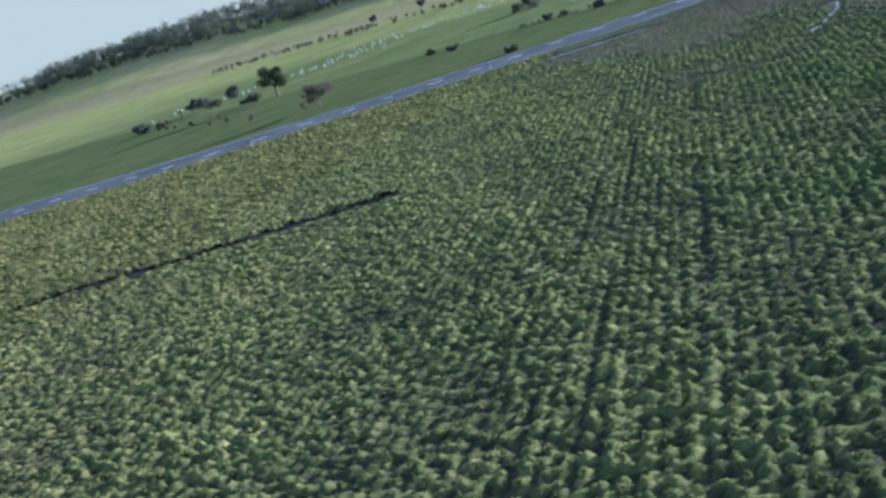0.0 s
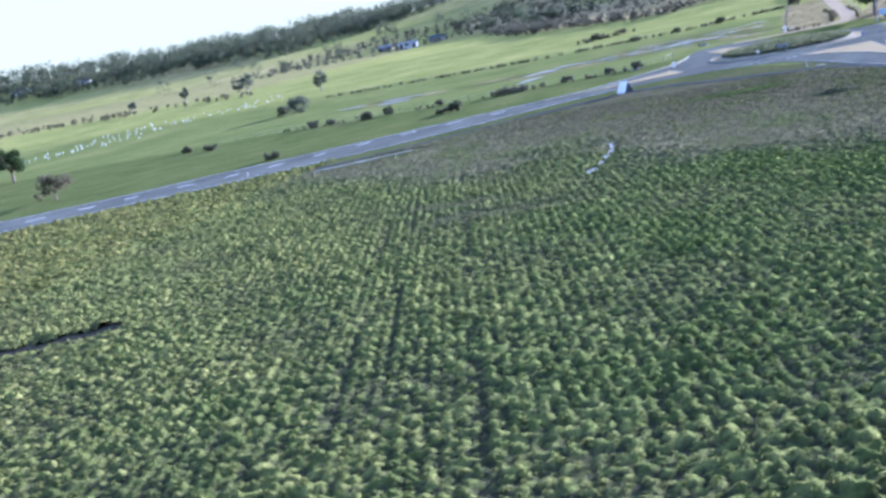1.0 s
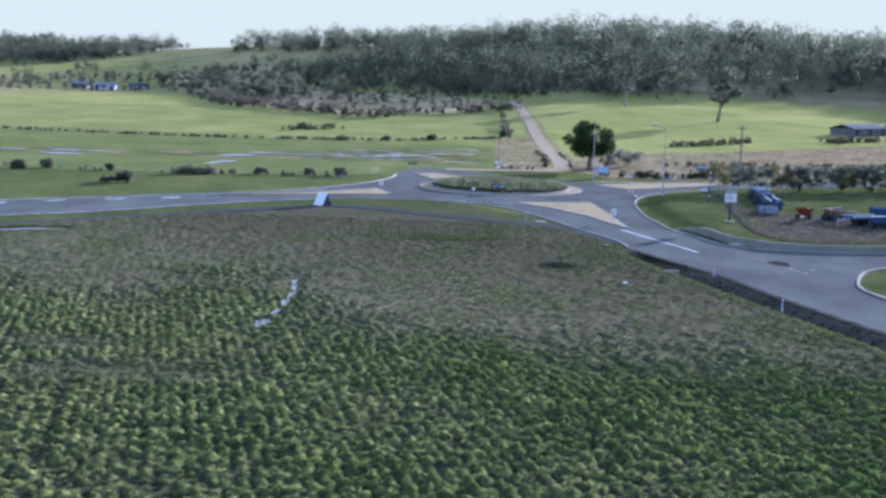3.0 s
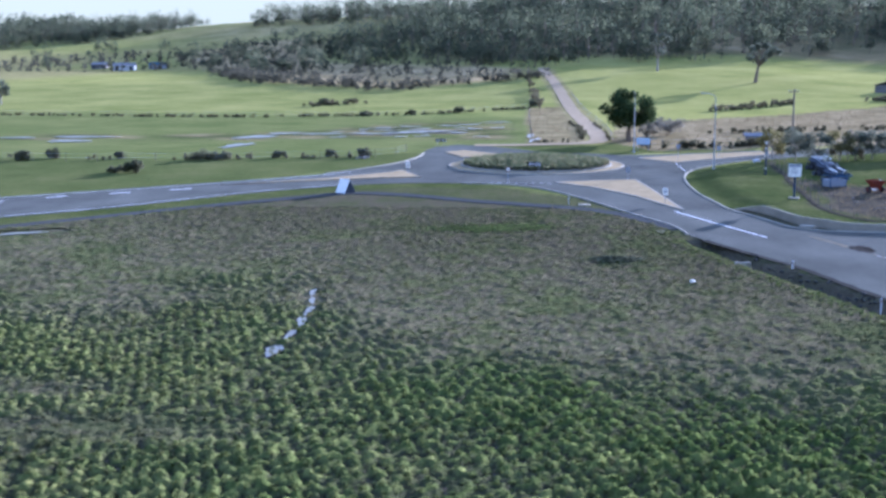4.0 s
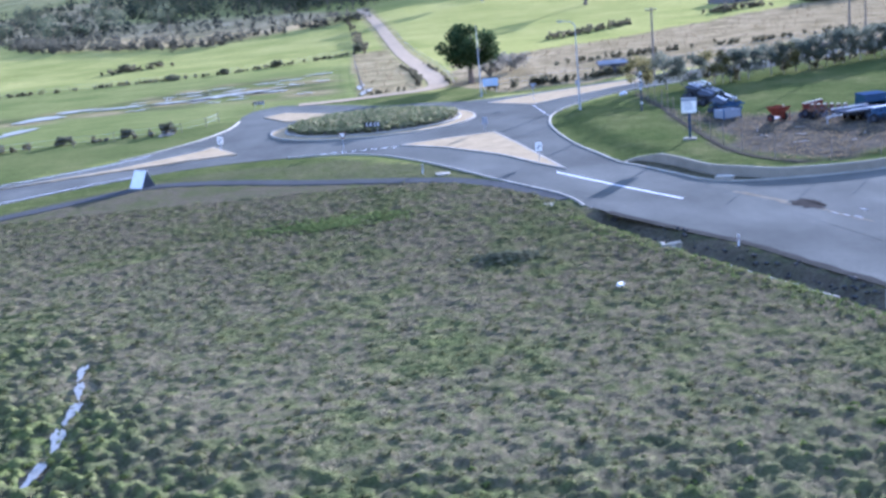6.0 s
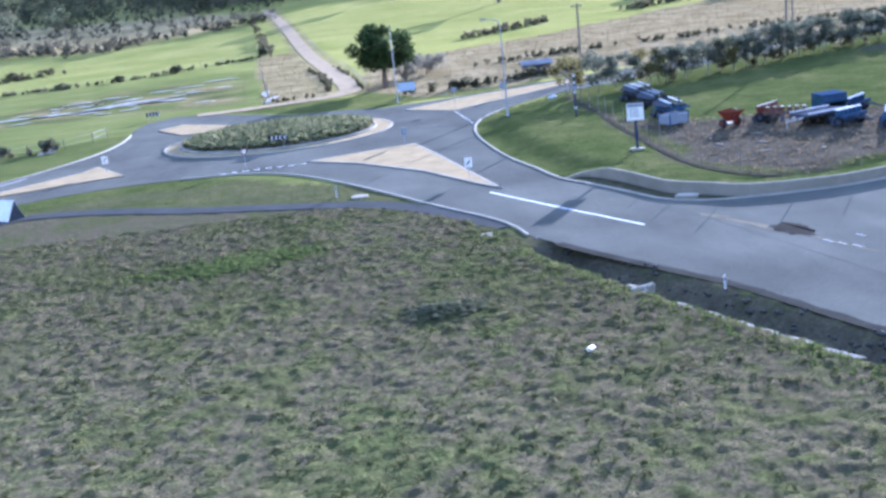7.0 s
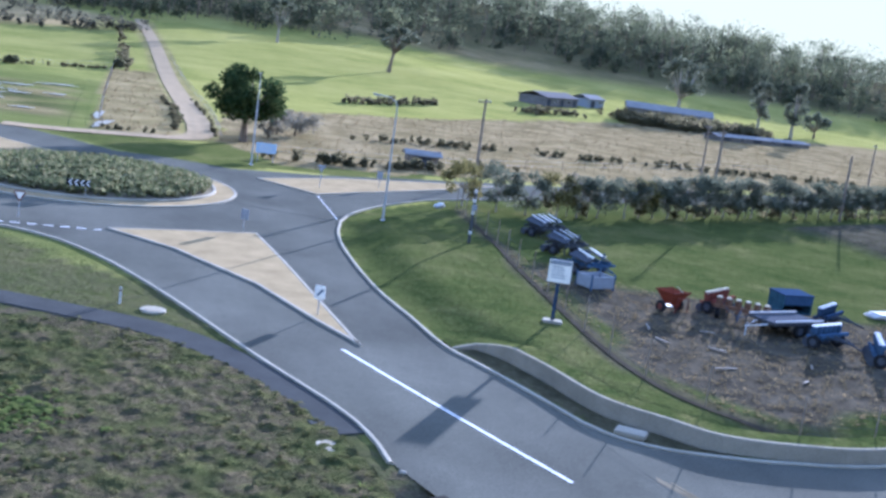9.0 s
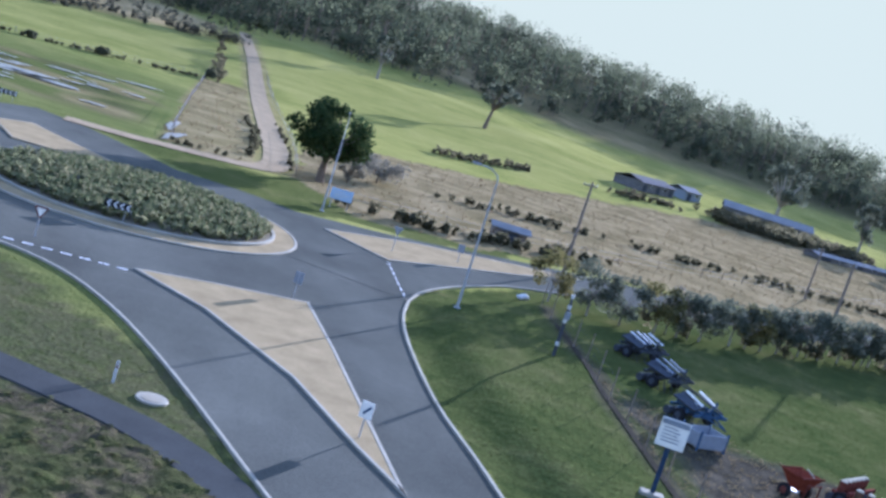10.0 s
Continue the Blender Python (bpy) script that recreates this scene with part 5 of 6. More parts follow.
BOARDS = simple("weathered_boards", (0.15, 0.14, 0.135), 0.9, 0, 0.35, 1.2, 0.3)
DARKGLASS = simple("dark_glass", (0.02, 0.025, 0.03), 0.15, 0, 0.1, 3, 0)
LAMPGLASS = simple("lamp_lens", (0.4, 0.42, 0.42), 0.2, 0, 0.1, 5, 0)


# ---------------------------------------------------------------- signs, lamps, poles
def street_lamp(x, y, high, arm_dir, label):
    t = thing("street_lamp", x, y, arm_dir, label, "street lamp", "street lamps")
    part("base_plate", box(B(), (0.36, 0.36, 0.05), (0, 0, 0.03), bevel=0.01), t, STEEL)
    part("pole", tube(B(), [(0, 0, 0), (0, 0, 2), (0, 0, high * 0.7), (0, 0, high)], [0.085, 0.075, 0.055, 0.04], 12), t, STEEL, "galvanised steel pole")
    part("arm", tube(B(), [(0, 0, high - 0.1), (0.12, 0, high + 0.22), (0.5, 0, high + 0.45), (1.15, 0, high + 0.52)], [0.045, 0.042, 0.04, 0.035], 8), t, STEEL)
    head = part("lamp_head", box(B(), (0.62, 0.22, 0.11), (1.42, 0, high + 0.53), (0, -4, 0), 0.03), t, GREY)
    part("lens", box(B(), (0.36, 0.16, 0.035), (1.46, 0, high + 0.465), (0, -4, 0), 0.01), head, LAMPGLASS)
    return t


street_lamp(0.05, 55.6, 7.6, 262, "slender galvanised street lamp beside the far kerb")
street_lamp(6.85, 29.6, 7.9, 160, "slender galvanised street lamp on the corner lawn")


def utility_pole(x, y, high, rz, arms, label, lean=(0, 0)):
    t = thing("utility_pole", x, y, rz, label, "utility pole", "utility poles", tilt=lean)
    part("pole", tube(B(), [(0, 0, -0.2), (0, 0, high * 0.5), (0, 0, high)], [0.16, 0.13, 0.10], 10), t, TIMBER, "weathered round timber pole")
    for i in range(arms):
        z = high - 0.35 - i * 0.7
        a = part("crossarm", box(B(), (1.7, 0.09, 0.11), (0, 0.12, z), bevel=0.01), t, TIMBER)
        for k in (-0.75, -0.3, 0.3, 0.75):
            part("insulator", tube(B(), [(k, 0.12, z + 0.05), (k, 0.12, z + 0.12), (k, 0.12, z + 0.2)], [0.02, 0.045, 0.03], 8), a, WHITE)
    return t


utility_pole(21.3, 57.8, 8.3, 30, 1, "tall timber power pole behind the tree row")
utility_pole(42.8, 51.5, 8.0, 35, 1, "tall timber power pole at the lawn edge")
utility_pole(64.4, 96.3, 6.8, 35, 1, "timber power pole in the dry paddock")
utility_pole(100, 110, 6.5, 35, 1, "timber power pole in the dry paddock")
utility_pole(60.5, 57, 6.8, 30, 0, "bare timber pole at the edge of the tree row")
t = thing("marker_pole", 11.45, 23.8, 0, "short dark timber pole with pale bands on the lawn", "pole")
part("pole", tube(B(), [(0, 0, -0.1), (0, 0, 1.8), (0, 0, 3.4)], [0.10, 0.09, 0.08], 10), t, DARKSTEEL)
for z in (0.6, 1.9, 2.7, 3.3):
    part("band", tube(B(), [(0, 0, z), (0, 0, z + 0.22)], 0.105, 10), t, WHITE, "pale band")
part("box", box(B(), (0.3, 0.16, 0.4), (0, -0.15, 2.35), bevel=0.02), t, GREY, "small grey box")


def bars(parent, w, rows, z0, dz, y, material, seed, h=0.05):
    """Unreadable writing as plain bars."""
    r = random.Random(seed)
    for i in range(rows):
        ww = w * r.uniform(0.55, 0.95)
        part("text_bar", box(B(), (ww, 0.006, h), (-(w - ww) / 2 * 0.8, y, z0 - i * dz)), parent, material)


# large white sign on one blue post
t = thing("roadside_sign", 10.3, 4.1, -18, "white panel sign on a blue post with a concrete foot", "sign")
part("footing", box(B(), (0.95, 0.6, 0.16), (0, 0, 0.06), bevel=0.04), t, KERB, "pale concrete footing")
part("post", box(B(), (0.17, 0.14, 2.1), (0, 0.05, 1.1), bevel=0.015), t, NAVY, "dark blue steel post")
b_ = part("panel", box(B(), (1.10, 0.10, 1.12), (0, 0, 2.55), bevel=0.015), t, SHEETWHITE, "white sign panel")
part("header", box(B(), (1.04, 0.02, 0.2), (0, -0.055, 2.97), bevel=0.004), b_, GREY, "grey header strip")
part("frame", box(B(), (1.14, 0.05, 0.05), (0, 0.0, 3.13), bevel=0.01), b_, NAVY)
bars(b_, 0.85, 5, 2.75, 0.13, -0.054, GREY, 3)

# pale blue board beside the far street lamp
t = thing("notice_board", 1.55, 58.8, -6, "pale blue notice board on two posts beside the road", "sign")
for k in (-0.7, 0.7):
    part("post", box(B(), (0.07, 0.07, 1.7), (k, 0.05, 0.85), bevel=0.008), t, STEEL)
b_ = part("panel", box(B(), (1.85, 0.06, 0.92), (0, 0, 1.25), bevel=0.01), t, SKYBLUE)
bars(b_, 1.3, 3, 1.45, 0.2, -0.035, WHITE, 8, 0.07)


def chevron_board(x, y, rz, z=None, label="black board with four white chevrons in the planted bed"):
    t = thing("chevron_sign", x, y, rz, label, "road sign", "chevron signs", z)
    for k in (-0.5, 0.5):
        part("post", box(B(), (0.05, 0.05, 0.9), (k, 0.04, 0.35)), t, STEEL)
    b = part("panel", box(B(), (1.5, 0.03, 0.42), (0, 0, 0.72), bevel=0.005), t, BLACK)
    for i in range(4):
        bm = B()
        x0 = -0.62 + i * 0.37
        for s in (1, -1):
            q = [bm.verts.new(p) for p in ((x0, -0.02, 0.72), (x0 + 0.14, -0.02, 0.72), (x0 + 0.30, -0.02, 0.72 + s * 0.19), (x0 + 0.16, -0.02, 0.72 + s * 0.19))]
            bm.faces.new(q if s < 0 else q[::-1])
        part("chevron", bm, b, WHITE, "white chevron stripe")
    return t


chevron_board(-13.2, 29.6, -10, 0.28)
chevron_board(-27.0, 67.0, 10, 0.02, "black board with white chevrons at the stub end")


def sign_on_post(name, x, y, rz, shape, high, label, z=0.11, back=False):
    t = thing(name, x, y, rz, label, "road sign", "small road signs", z)
    part("post", tube(B(), [(0, 0.03, -0.05), (0, 0.03, high)], 0.03, 8), t, STEEL)
    bm = B()
    if shape == "triangle":
        pts = [(-0.36, high), (0.36, high), (0, high - 0.62)]
    else:
        pts = [(-0.24, high), (0.24, high), (0.24, high - 0.62), (-0.24, high - 0.62)]
    f0 = [bm.verts.new((px, -0.012, pz)) for px, pz in pts]
    f1 = [bm.verts.new((px, 0.012, pz)) for px, pz in pts]
    bm.faces.new(f0)
    bm.faces.new(f1[::-1])
    for i in range(len(pts)):
        j = (i + 1) % len(pts)
        bm.faces.new((f0[i], f0[j], f1[j], f1[i]))
    bmesh.ops.recalc_face_normals(bm, faces=bm.faces[:])
    plate = part("plate", bm, t, GREY if back else SHEETWHITE)
    if back:
        return t
    if shape == "triangle":
        for a, b in zip(pts, pts[1:] + pts[:1]):
            mid_ = ((a[0] + b[0]) / 2 * 0.88, -0.016, high - 0.21 + ((a[1] + b[1]) / 2 - high + 0.21) * 0.88)
            ln = math.hypot(b[0] - a[0], b[1] - a[1])
            part("border", box(B(), (ln * 0.86, 0.006, 0.07), mid_, (0, -math.degrees(math.atan2(b[1] - a[1], b[0] - a[0])), 0)), plate, RED, "red border")
    else:
        part("symbol", box(B(), (0.09, 0.006, 0.40), (0.02, -0.016, high - 0.31), (0, 40, 0)), plate, BLUE, "blue arrow bar")
    return t


sign_on_post("give_way_sign", -15.9, 21.2, -8, "triangle", 1.5, "red and white give-way sign on a steel post", 0.03)
sign_on_post("keep_left_sign", -1.2, 3.7, -25, "plate", 1.35, "small white arrow sign on the traffic island")
sign_on_post("keep_left_sign", -3.1, 23.0, 150, "plate", 1.3, "small bare grey sign plate on the traffic island", back=True)
sign_on_post("give_way_sign", 4.7, 45.2, 160, "triangle", 1.8, "bare grey triangular sign plate on the traffic island", back=True)
sign_on_post("keep_left_sign", 10.2, 48.4, -20, "plate", 1.4, "small grey sign plate on a narrow traffic island", back=True)
sign_on_post("keep_left_sign", -27.4, 28.0, -10, "plate", 1.3, "small white sign on a beige traffic island")


def guide_post(x, y, label="white plastic guide post at the road edge", h=0.95):
    t = thing("guide_post", x, y, random.Random(int(x * 7 + y)).uniform(-15, 15), label, "guide post", "guide posts")
    part("post", box(B(), (0.10, 0.035, h), (0, 0, h / 2 - 0.03), bevel=0.008), t, WHITE)
    part("reflector", box(B(), (0.05, 0.012, 0.12), (0, -0.02, h - 0.22)), t, RED, "red reflector")


guide_post(3.65, -27.3, "white plastic guide post at the road edge", 0.62)
guide_post(6.3, -37.6)
guide_post(-9.9, 3.4, "short white post in the verge", 0.8)
guide_post(-70.5, -17.2)
guide_post(-98.0, -31.5)


# hollow wedge of white sheet standing beside the path
t = thing("sheet_shelter", -31.7, 11.0, -41, "small white sheet-metal wedge shelter standing on the verge", "shelter")
for s in (1, -1):
    part("sheet", box(B(), (1.45, 0.03, 1.52), (0, s * 0.36, 0.66), (s * 28, 0, 0), 0.008), t, SHEETWHITE if s < 0 else GREY, "pale sheet slope")
bm = B()
tri = [(0.70, -0.70, 0.02), (0.70, 0.70, 0.02), (0.70, 0, 1.28)]
f0 = [bm.verts.new(p) for p in tri]
f1 = [bm.verts.new((p[0] - 0.03, p[1], p[2])) for p in tri]
bm.faces.new(f0)
bm.faces.new(f1[::-1])
for i in range(3):
    bm.faces.new((f0[i], f0[(i + 1) % 3], f1[(i + 1) % 3], f1[i]))
bmesh.ops.recalc_face_normals(bm, faces=bm.faces[:])
part("end_panel", bm, t, DARKSTEEL, "dark end panel")
part("ridge_cap", tube(B(), [(-0.74, 0, 1.31), (0.74, 0, 1.31)], 0.05, 8), t, SHEETWHITE)


def manhole(x, y, label):
    t = thing("manhole", x, y, 20, label, "manhole cover", "manholes")
    part("collar", tube(B(), [(0, 0, -0.1), (0, 0, 0.05), (0, 0, 0.07)], [0.58, 0.56, 0.53], 20), t, KERB, "pale concrete collar")
    part("cover", tube(B(), [(0, 0, 0.04), (0, 0, 0.082)], 0.40, 20), t, WALL)


manhole(-8.5, 2.6, "round pale concrete manhole beside the footpath")
manhole(-3.0, -12.7, "round pale concrete manhole near the kerb end")
t = thing("drain_slab", 8.35, -10.35, -35, "rectangular concrete drain slab behind the kerb", "drain")
part("slab", box(B(), (1.15, 0.75, 0.16), (0, 0, 0.2), bevel=0.03), t, KERB)
part("chamber", box(B(), (0.95, 0.6, 0.7), (0, 0, -0.2)), t, WALL)
t = thing("culvert_end", 0.75, -25.6, 18, "grey concrete culvert end wall in the ditch", "culvert", z=-0.55)
part("headwall", box(B(), (1.2, 0.25, 0.75), (0, 0, 0.3), (12, 0, 0), 0.05), t, KERB)
part("pipe", tube(B(), [(0, -0.4, 0.25), (0, 0.9, 0.25)], 0.3, 14), t, WALL)
t = thing("litter", -3.3, -32.4, 55, "crumpled white plastic container lying in the weeds", "litter")
part("body", box(B(), (0.55, 0.2, 0.16), (0, 0, 0.16), (0, 8, 0), 0.05), t, SHEETWHITE)
for x, y in [(-1.05, -14.6), (1.4, -31.2), (8.2, -44)] + [(DITCH[k][0] - 0.95 + 0.12 * math.sin(5 * k), DITCH[k][1] - 0.2) for k in range(13, 21)]:
    t = thing("stone", x, y, x * 40, "small pale stone at the field edge", "stone", "stones")
    bm = B()
    bmesh.ops.create_icosphere(bm, subdivisions=2, radius=0.13, matrix=Matrix.Diagonal((1.2, 0.8, 0.6, 1)))
    for v_ in bm.verts:
        v_.co *= 1 + 0.2 * noise.noise(v_.co * 6 + Vector((x, y, 0)))
    part("body", bm, t, KERB)

# retaining wall behind the sunken pocket, in cast panels


def rising(me, n):
    """Lets the first n rings of a bar climb from the ground to full height."""
    for i, v_ in enumerate(me.vertices):
        k = min(1.0, (i // 6) / n)
        if v_.co.z > 0:
            v_.co.z = 0.06 + (v_.co.z - 0.06) * k
    return me


structure("retaining_wall", rising(strip("retaining_wall", WALL_LINE, 0.0, 0.2, -1.1, 0.62, WALL), 6), "low curved beige concrete retaining wall", "wall")
structure("lawn_edge", rising(strip("lawn_edge", WALL_LINE, 0.18, 1.3, -0.1, 0.59, TURF), 6), "grass bank along the top of the retaining wall", "grass bank")

# yard fence: posts and wires
t = thing("wire_fence", 0, 0, 0, "thin post and wire fence round the machinery yard", "fence", z=0.0)
post_me = None
for i in range(0, len(FENCE), 14):
    x, y = FENCE[i]
    if not post_me:
        bm = tube(B(), [(0, 0, -0.2), (0, 0, 1.75)], 0.032, 6)
        post_me = bpy.data.meshes.new("post")
        bm.to_mesh(post_me)
        bm.free()
        post_me.materials.append(TIMBER)
    o = part("post", post_me, t)
    o.location = (x, y, ground_z(x, y))
for z in (0.35, 0.8, 1.22):
    part("wire", tube(B(), [(x, y, ground_z(x, y) + z) for x, y in FENCE[::5]], 0.005, 4), t, DARKSTEEL)


def farm_fence(pts, gap, label, h=1.1):
    pts = curve(pts, 0.5)
    t = thing("farm_fence", 0, 0, 0, label, "fence", "farm fences", z=0.0)
    bm = tube(B(), [(0, 0, -0.2), (0, 0, h)], 0.038, 6)
    me = bpy.data.meshes.new("post")
    bm.to_mesh(me)
    bm.free()
    me.materials.append(TIMBER)
    for x, y in pts[::max(1, int(gap / 0.5))]:
        o = part("post", me, t)
        o.location = (x, y, ground_z(x, y))
    for z in (0.45, 0.95):
        part("wire", tube(B(), [(x, y, ground_z(x, y) + z) for x, y in pts[::8]], 0.012, 4), t, STEEL)


farm_fence([(-15.0, 166), (-14.6, 120), (-13.8, 78), (-13, 71.5)], 4, "old timber post fence between paddocks")
farm_fence([(-131, 147), (-91, 139), (-71, 136.5), (-39, 143.5), (-15, 165)], 5, "old timber post fence across the pasture")
farm_fence([(-110, 48), (-78, 43), (-56, 43.5), (-35, 47.5), (-30, 58)], 4, "timber post fence beside the road pasture")
farm_fence([(-1.6, 74), (-1.4, 100), (-2.6, 138), (-4.8, 200)], 5, "timber post fence along the farm track")
farm_fence([(3, 64.5), (18, 69), (40, 82), (90, 118)], 5, "timber post fence along the far road")
t = thing("white_bag", 13.4, 39.6, 30, "white bulk bag lying under the trees", "bag")
for k, (px, r) in enumerate(((-0.3, 0.24), (0.15, 0.3), (0.5, 0.2))):
    bm = B()
    bmesh.ops.create_icosphere(bm, subdivisions=2, radius=r, matrix=Matrix.Translation((px, 0.1 * k, r * 0.7)) @ Matrix.Diagonal((1.2, 0.9, 0.75, 1)))
    for v_ in bm.verts:
        v_.co += v_.normal * 0.05 * noise.noise(v_.co * 5)
    part("fold", bm, t, WHITE)

# ---------------------------------------------------------------- trees and bushes
def tree(name, x, y, high, crown, leafmat, bark, label, category="tree", group="", lean=(0.0, 0.0), trunk_r=0.16, fork=0.3, lobes=12, each=160, leaf=0.22, ball=0.46, seed=0, z=None, gap=None):
    """crown: half-width, half-depth, half-height and height of its middle. gap: a hole in the crown."""
    r = random.Random(seed + int(x * 13 + y * 7))
    t = thing(name, x, y, 0, label, category, group, z)
    cw, cd, ch, cz = crown
    fx, fy = lean
    top = Vector((fx * high, fy * high, high * fork))
    bm = tube(B(), [(0, 0, -0.2), tuple(top * 0.5 + Vector((r.uniform(-.1, .1), 0, 0))), tuple(top)], [trunk_r * 1.3, trunk_r, trunk_r * 0.75], 8)
    cs, rs = [], []
    for i in range(lobes):
        a = i * 2.39996 + r.uniform(-0.3, 0.3)
        u = r.uniform(-0.85, 0.95)
        q = math.sqrt(max(0.05, 1 - u * u)) * r.uniform(0.55, 0.95)
        c = Vector((fx * high * 1.6 + cw * q * math.cos(a), fy * high * 1.6 + cd * q * math.sin(a), cz + ch * u * 0.85))
        if gap and (c - Vector(gap[:3])).length < gap[3]:
            c += (c - Vector(gap[:3])).normalized() * gap[3]
        cs.append(c)
        rs.append(ball * (cw + ch) / 2 * r.uniform(0.8, 1.25))
        midp = top.lerp(c, 0.5) + Vector((r.uniform(-.2, .2), r.uniform(-.2, .2), r.uniform(0, .3)))
        tube(bm, [tuple(top * r.uniform(0.85, 1.0)), tuple(midp), tuple(c)], [trunk_r * 0.5, trunk_r * 0.3, trunk_r * 0.1], 6, False)
    part("trunk", bm, t, bark)
    v, f = leaf_cloud(np.array([tuple(c) for c in cs]), np.array(rs), each, leaf, 0.85)
    if gap:
        k = np.linalg.norm(v.reshape(-1, 4, 3).mean(1) - np.array(gap[:3]), axis=1) > gap[3] * 0.75
        v = v.reshape(-1, 4, 3)[k].reshape(-1, 3)
        f = np.arange(len(v)).reshape(-1, 4)
    part("crown", fast_mesh("crown", v, f, leafmat), t)
    return t


tree("big_tree", 0.7, 73.6, 8.4, (4.0, 3.5, 2.8, 4.95), DARKLEAF, BARK, "broad dark evergreen tree with a gap in its crown", trunk_r=0.36, fork=0.28, lobes=34, each=240, leaf=0.19, ball=0.36, gap=(0.1, -1.5, 6.7, 1.0))
tree("pale_bush", 7.6, 86, 3.4, (2.7, 2.2, 1.3, 1.6), PALETWIG, BARK, "bare pale twiggy bush in dry grass", "bush", trunk_r=0.1, lobes=12, each=110, leaf=0.16)
tree("pale_bush", 3.9, 80, 2.4, (1.4, 1.4, 1.0, 1.3), PALETWIG, BARK, "bare pale twiggy bush beside the big tree", "bush", trunk_r=0.1, lobes=9, each=90, leaf=0.15)
tree("gum_tree", 47.5, 233, 11.5, (5.2, 4.6, 2.6, 8.4), GUM, BARK, "lone leaning gum tree with a flat open crown", "tree", "paddock gum trees", lean=(0.07, 0), trunk_r=0.42, fork=0.45, lobes=14, each=80, leaf=0.34, ball=0.30)
tree("gum_tree", 24.5, 276, 13.5, (4.2, 3.8, 4.2, 8.0), GUM, PALEBARK, "tall sparse gum tree at the woodland edge", "tree", "paddock gum trees", trunk_r=0.32, fork=0.3, lobes=13, each=70, leaf=0.36, ball=0.28)
tree("gum_tree", 132, 247, 16, (7.0, 6.5, 5.5, 10.5), GUM, PALEBARK, "large spreading pale-limbed gum tree", "tree", "paddock gum trees", trunk_r=0.55, fork=0.3, lobes=18, each=80, leaf=0.42, ball=0.28)
tree("gum_tree", 141, 219, 14, (3.0, 3.0, 5.5, 7.8), GUM, PALEBARK, "tall narrow gum tree in the paddock", "tree", "paddock gum trees", trunk_r=0.4, fork=0.3, lobes=14, each=80, leaf=0.38, ball=0.3)
tree("gum_tree", 149, 216, 15, (2.6, 2.6, 6.0, 8.4), GUM, PALEBARK, "tall narrow gum tree in the paddock", "tree", "paddock gum trees", trunk_r=0.4, fork=0.3, lobes=14, each=80, leaf=0.38, ball=0.32)
tree("gum_tree", 163, 228, 7.5, (3.4, 3.2, 2.8, 4.2), GUM, BARK, "rounded gum tree near the sheds", "tree", "paddock gum trees", trunk_r=0.3, fork=0.25, lobes=12, each=80, leaf=0.34)
tree("field_tree", -152, 45, 6.6, (3.0, 2.8, 2.3, 4.0), DARKLEAF, BARK, "dark round-headed tree in the pasture", trunk_r=0.25, lobes=14, each=150, leaf=0.24)
tree("field_tree", -108, -2.0, 3.8, (2.7, 2.2, 1.3, 2.0), SCRUBLEAF, BARK, "sparse grey-green tree near the road", trunk_r=0.14, lobes=10, each=90, leaf=0.22)
for x, y, h, w, lab in ((-149, 184, 6.5, 2.3, "leafy small tree in the far pasture"), (-203, 242, 8.5, 2.4, "half-dead gum tree with a white trunk"), (-242, 265, 7.5, 1.4, "dead-topped tree in the far pasture"),
                        (-268, 268, 6.5, 1.4, "dead-topped tree in the far pasture"), (-217, 262, 6, 2.6, "dark round tree in the far pasture")):
    tree("field_tree", x, y, h, (w, w, h * 0.3, h * 0.62), GUM, PALEBARK, lab, "tree", "far pasture trees", trunk_r=0.2, lobes=9, each=60, leaf=0.34)
for x, y, h, w in ((-59.5, 28.6, 1.5, 1.25), (-61.8, 29.2, 0.8, 1.0), (-118, 100, 3.6, 3.0), (-122.5, 101.5, 1.9, 1.8), (-90.8, 46.6, 1.1, 1.3), (-87, 45.6, 1.0, 0.9), (-79.6, 43.4, 1.2, 1.2), (-76.7, 46.4, 1.3, 1.0),
                   (-67.5, 45.8, 0.9, 0.7), (-56.2, 44.4, 1.2, 2.2), (-53.5, 45.2, 0.9, 1.4), (-46.5, 47, 0.9, 1.1), (-40, 48.6, 1.0, 0.8), (-35.6, 48.6, 1.2, 1.0), (-39.5, 142.4, 1.2, 1.0), (-49, 139.6, 1.0, 1.8),
                   (-30, 149, 1.4, 1.2), (-64.7, 178, 1.5, 1.8), (-77.4, 3.2, 0.9, 1.2), (-112.5, 41.3, 1.1, 1.2), (-105.4, 37, 1.2, 1.4), (-199, 72, 3.0, 2.0), (-194, 70, 3.0, 2.2), (-188, 67, 2.0, 2.4),
                   (-192, 46, 2.8, 2.2), (-187, 46.5, 1.2, 1.6), (-160, 47, 2.0, 2.0), (-166, 52, 1.6, 1.8), (-197, 85, 3.2, 2.0), (-14.2, 163, 2.0, 0.9)):
    tree("bush", x, y, h * 0.95, (w * 0.9, w * 0.85, h * 0.48, h * 0.48), BUSHLEAF if h < 2.5 else GUM, BARK, "rounded dark bush in the green pasture" if h < 2.5 else "tall grey-green bush in the green pasture", "bush", "pasture bushes", trunk_r=0.06, fork=0.2, lobes=12, each=90, leaf=0.10 + 0.04 * h)

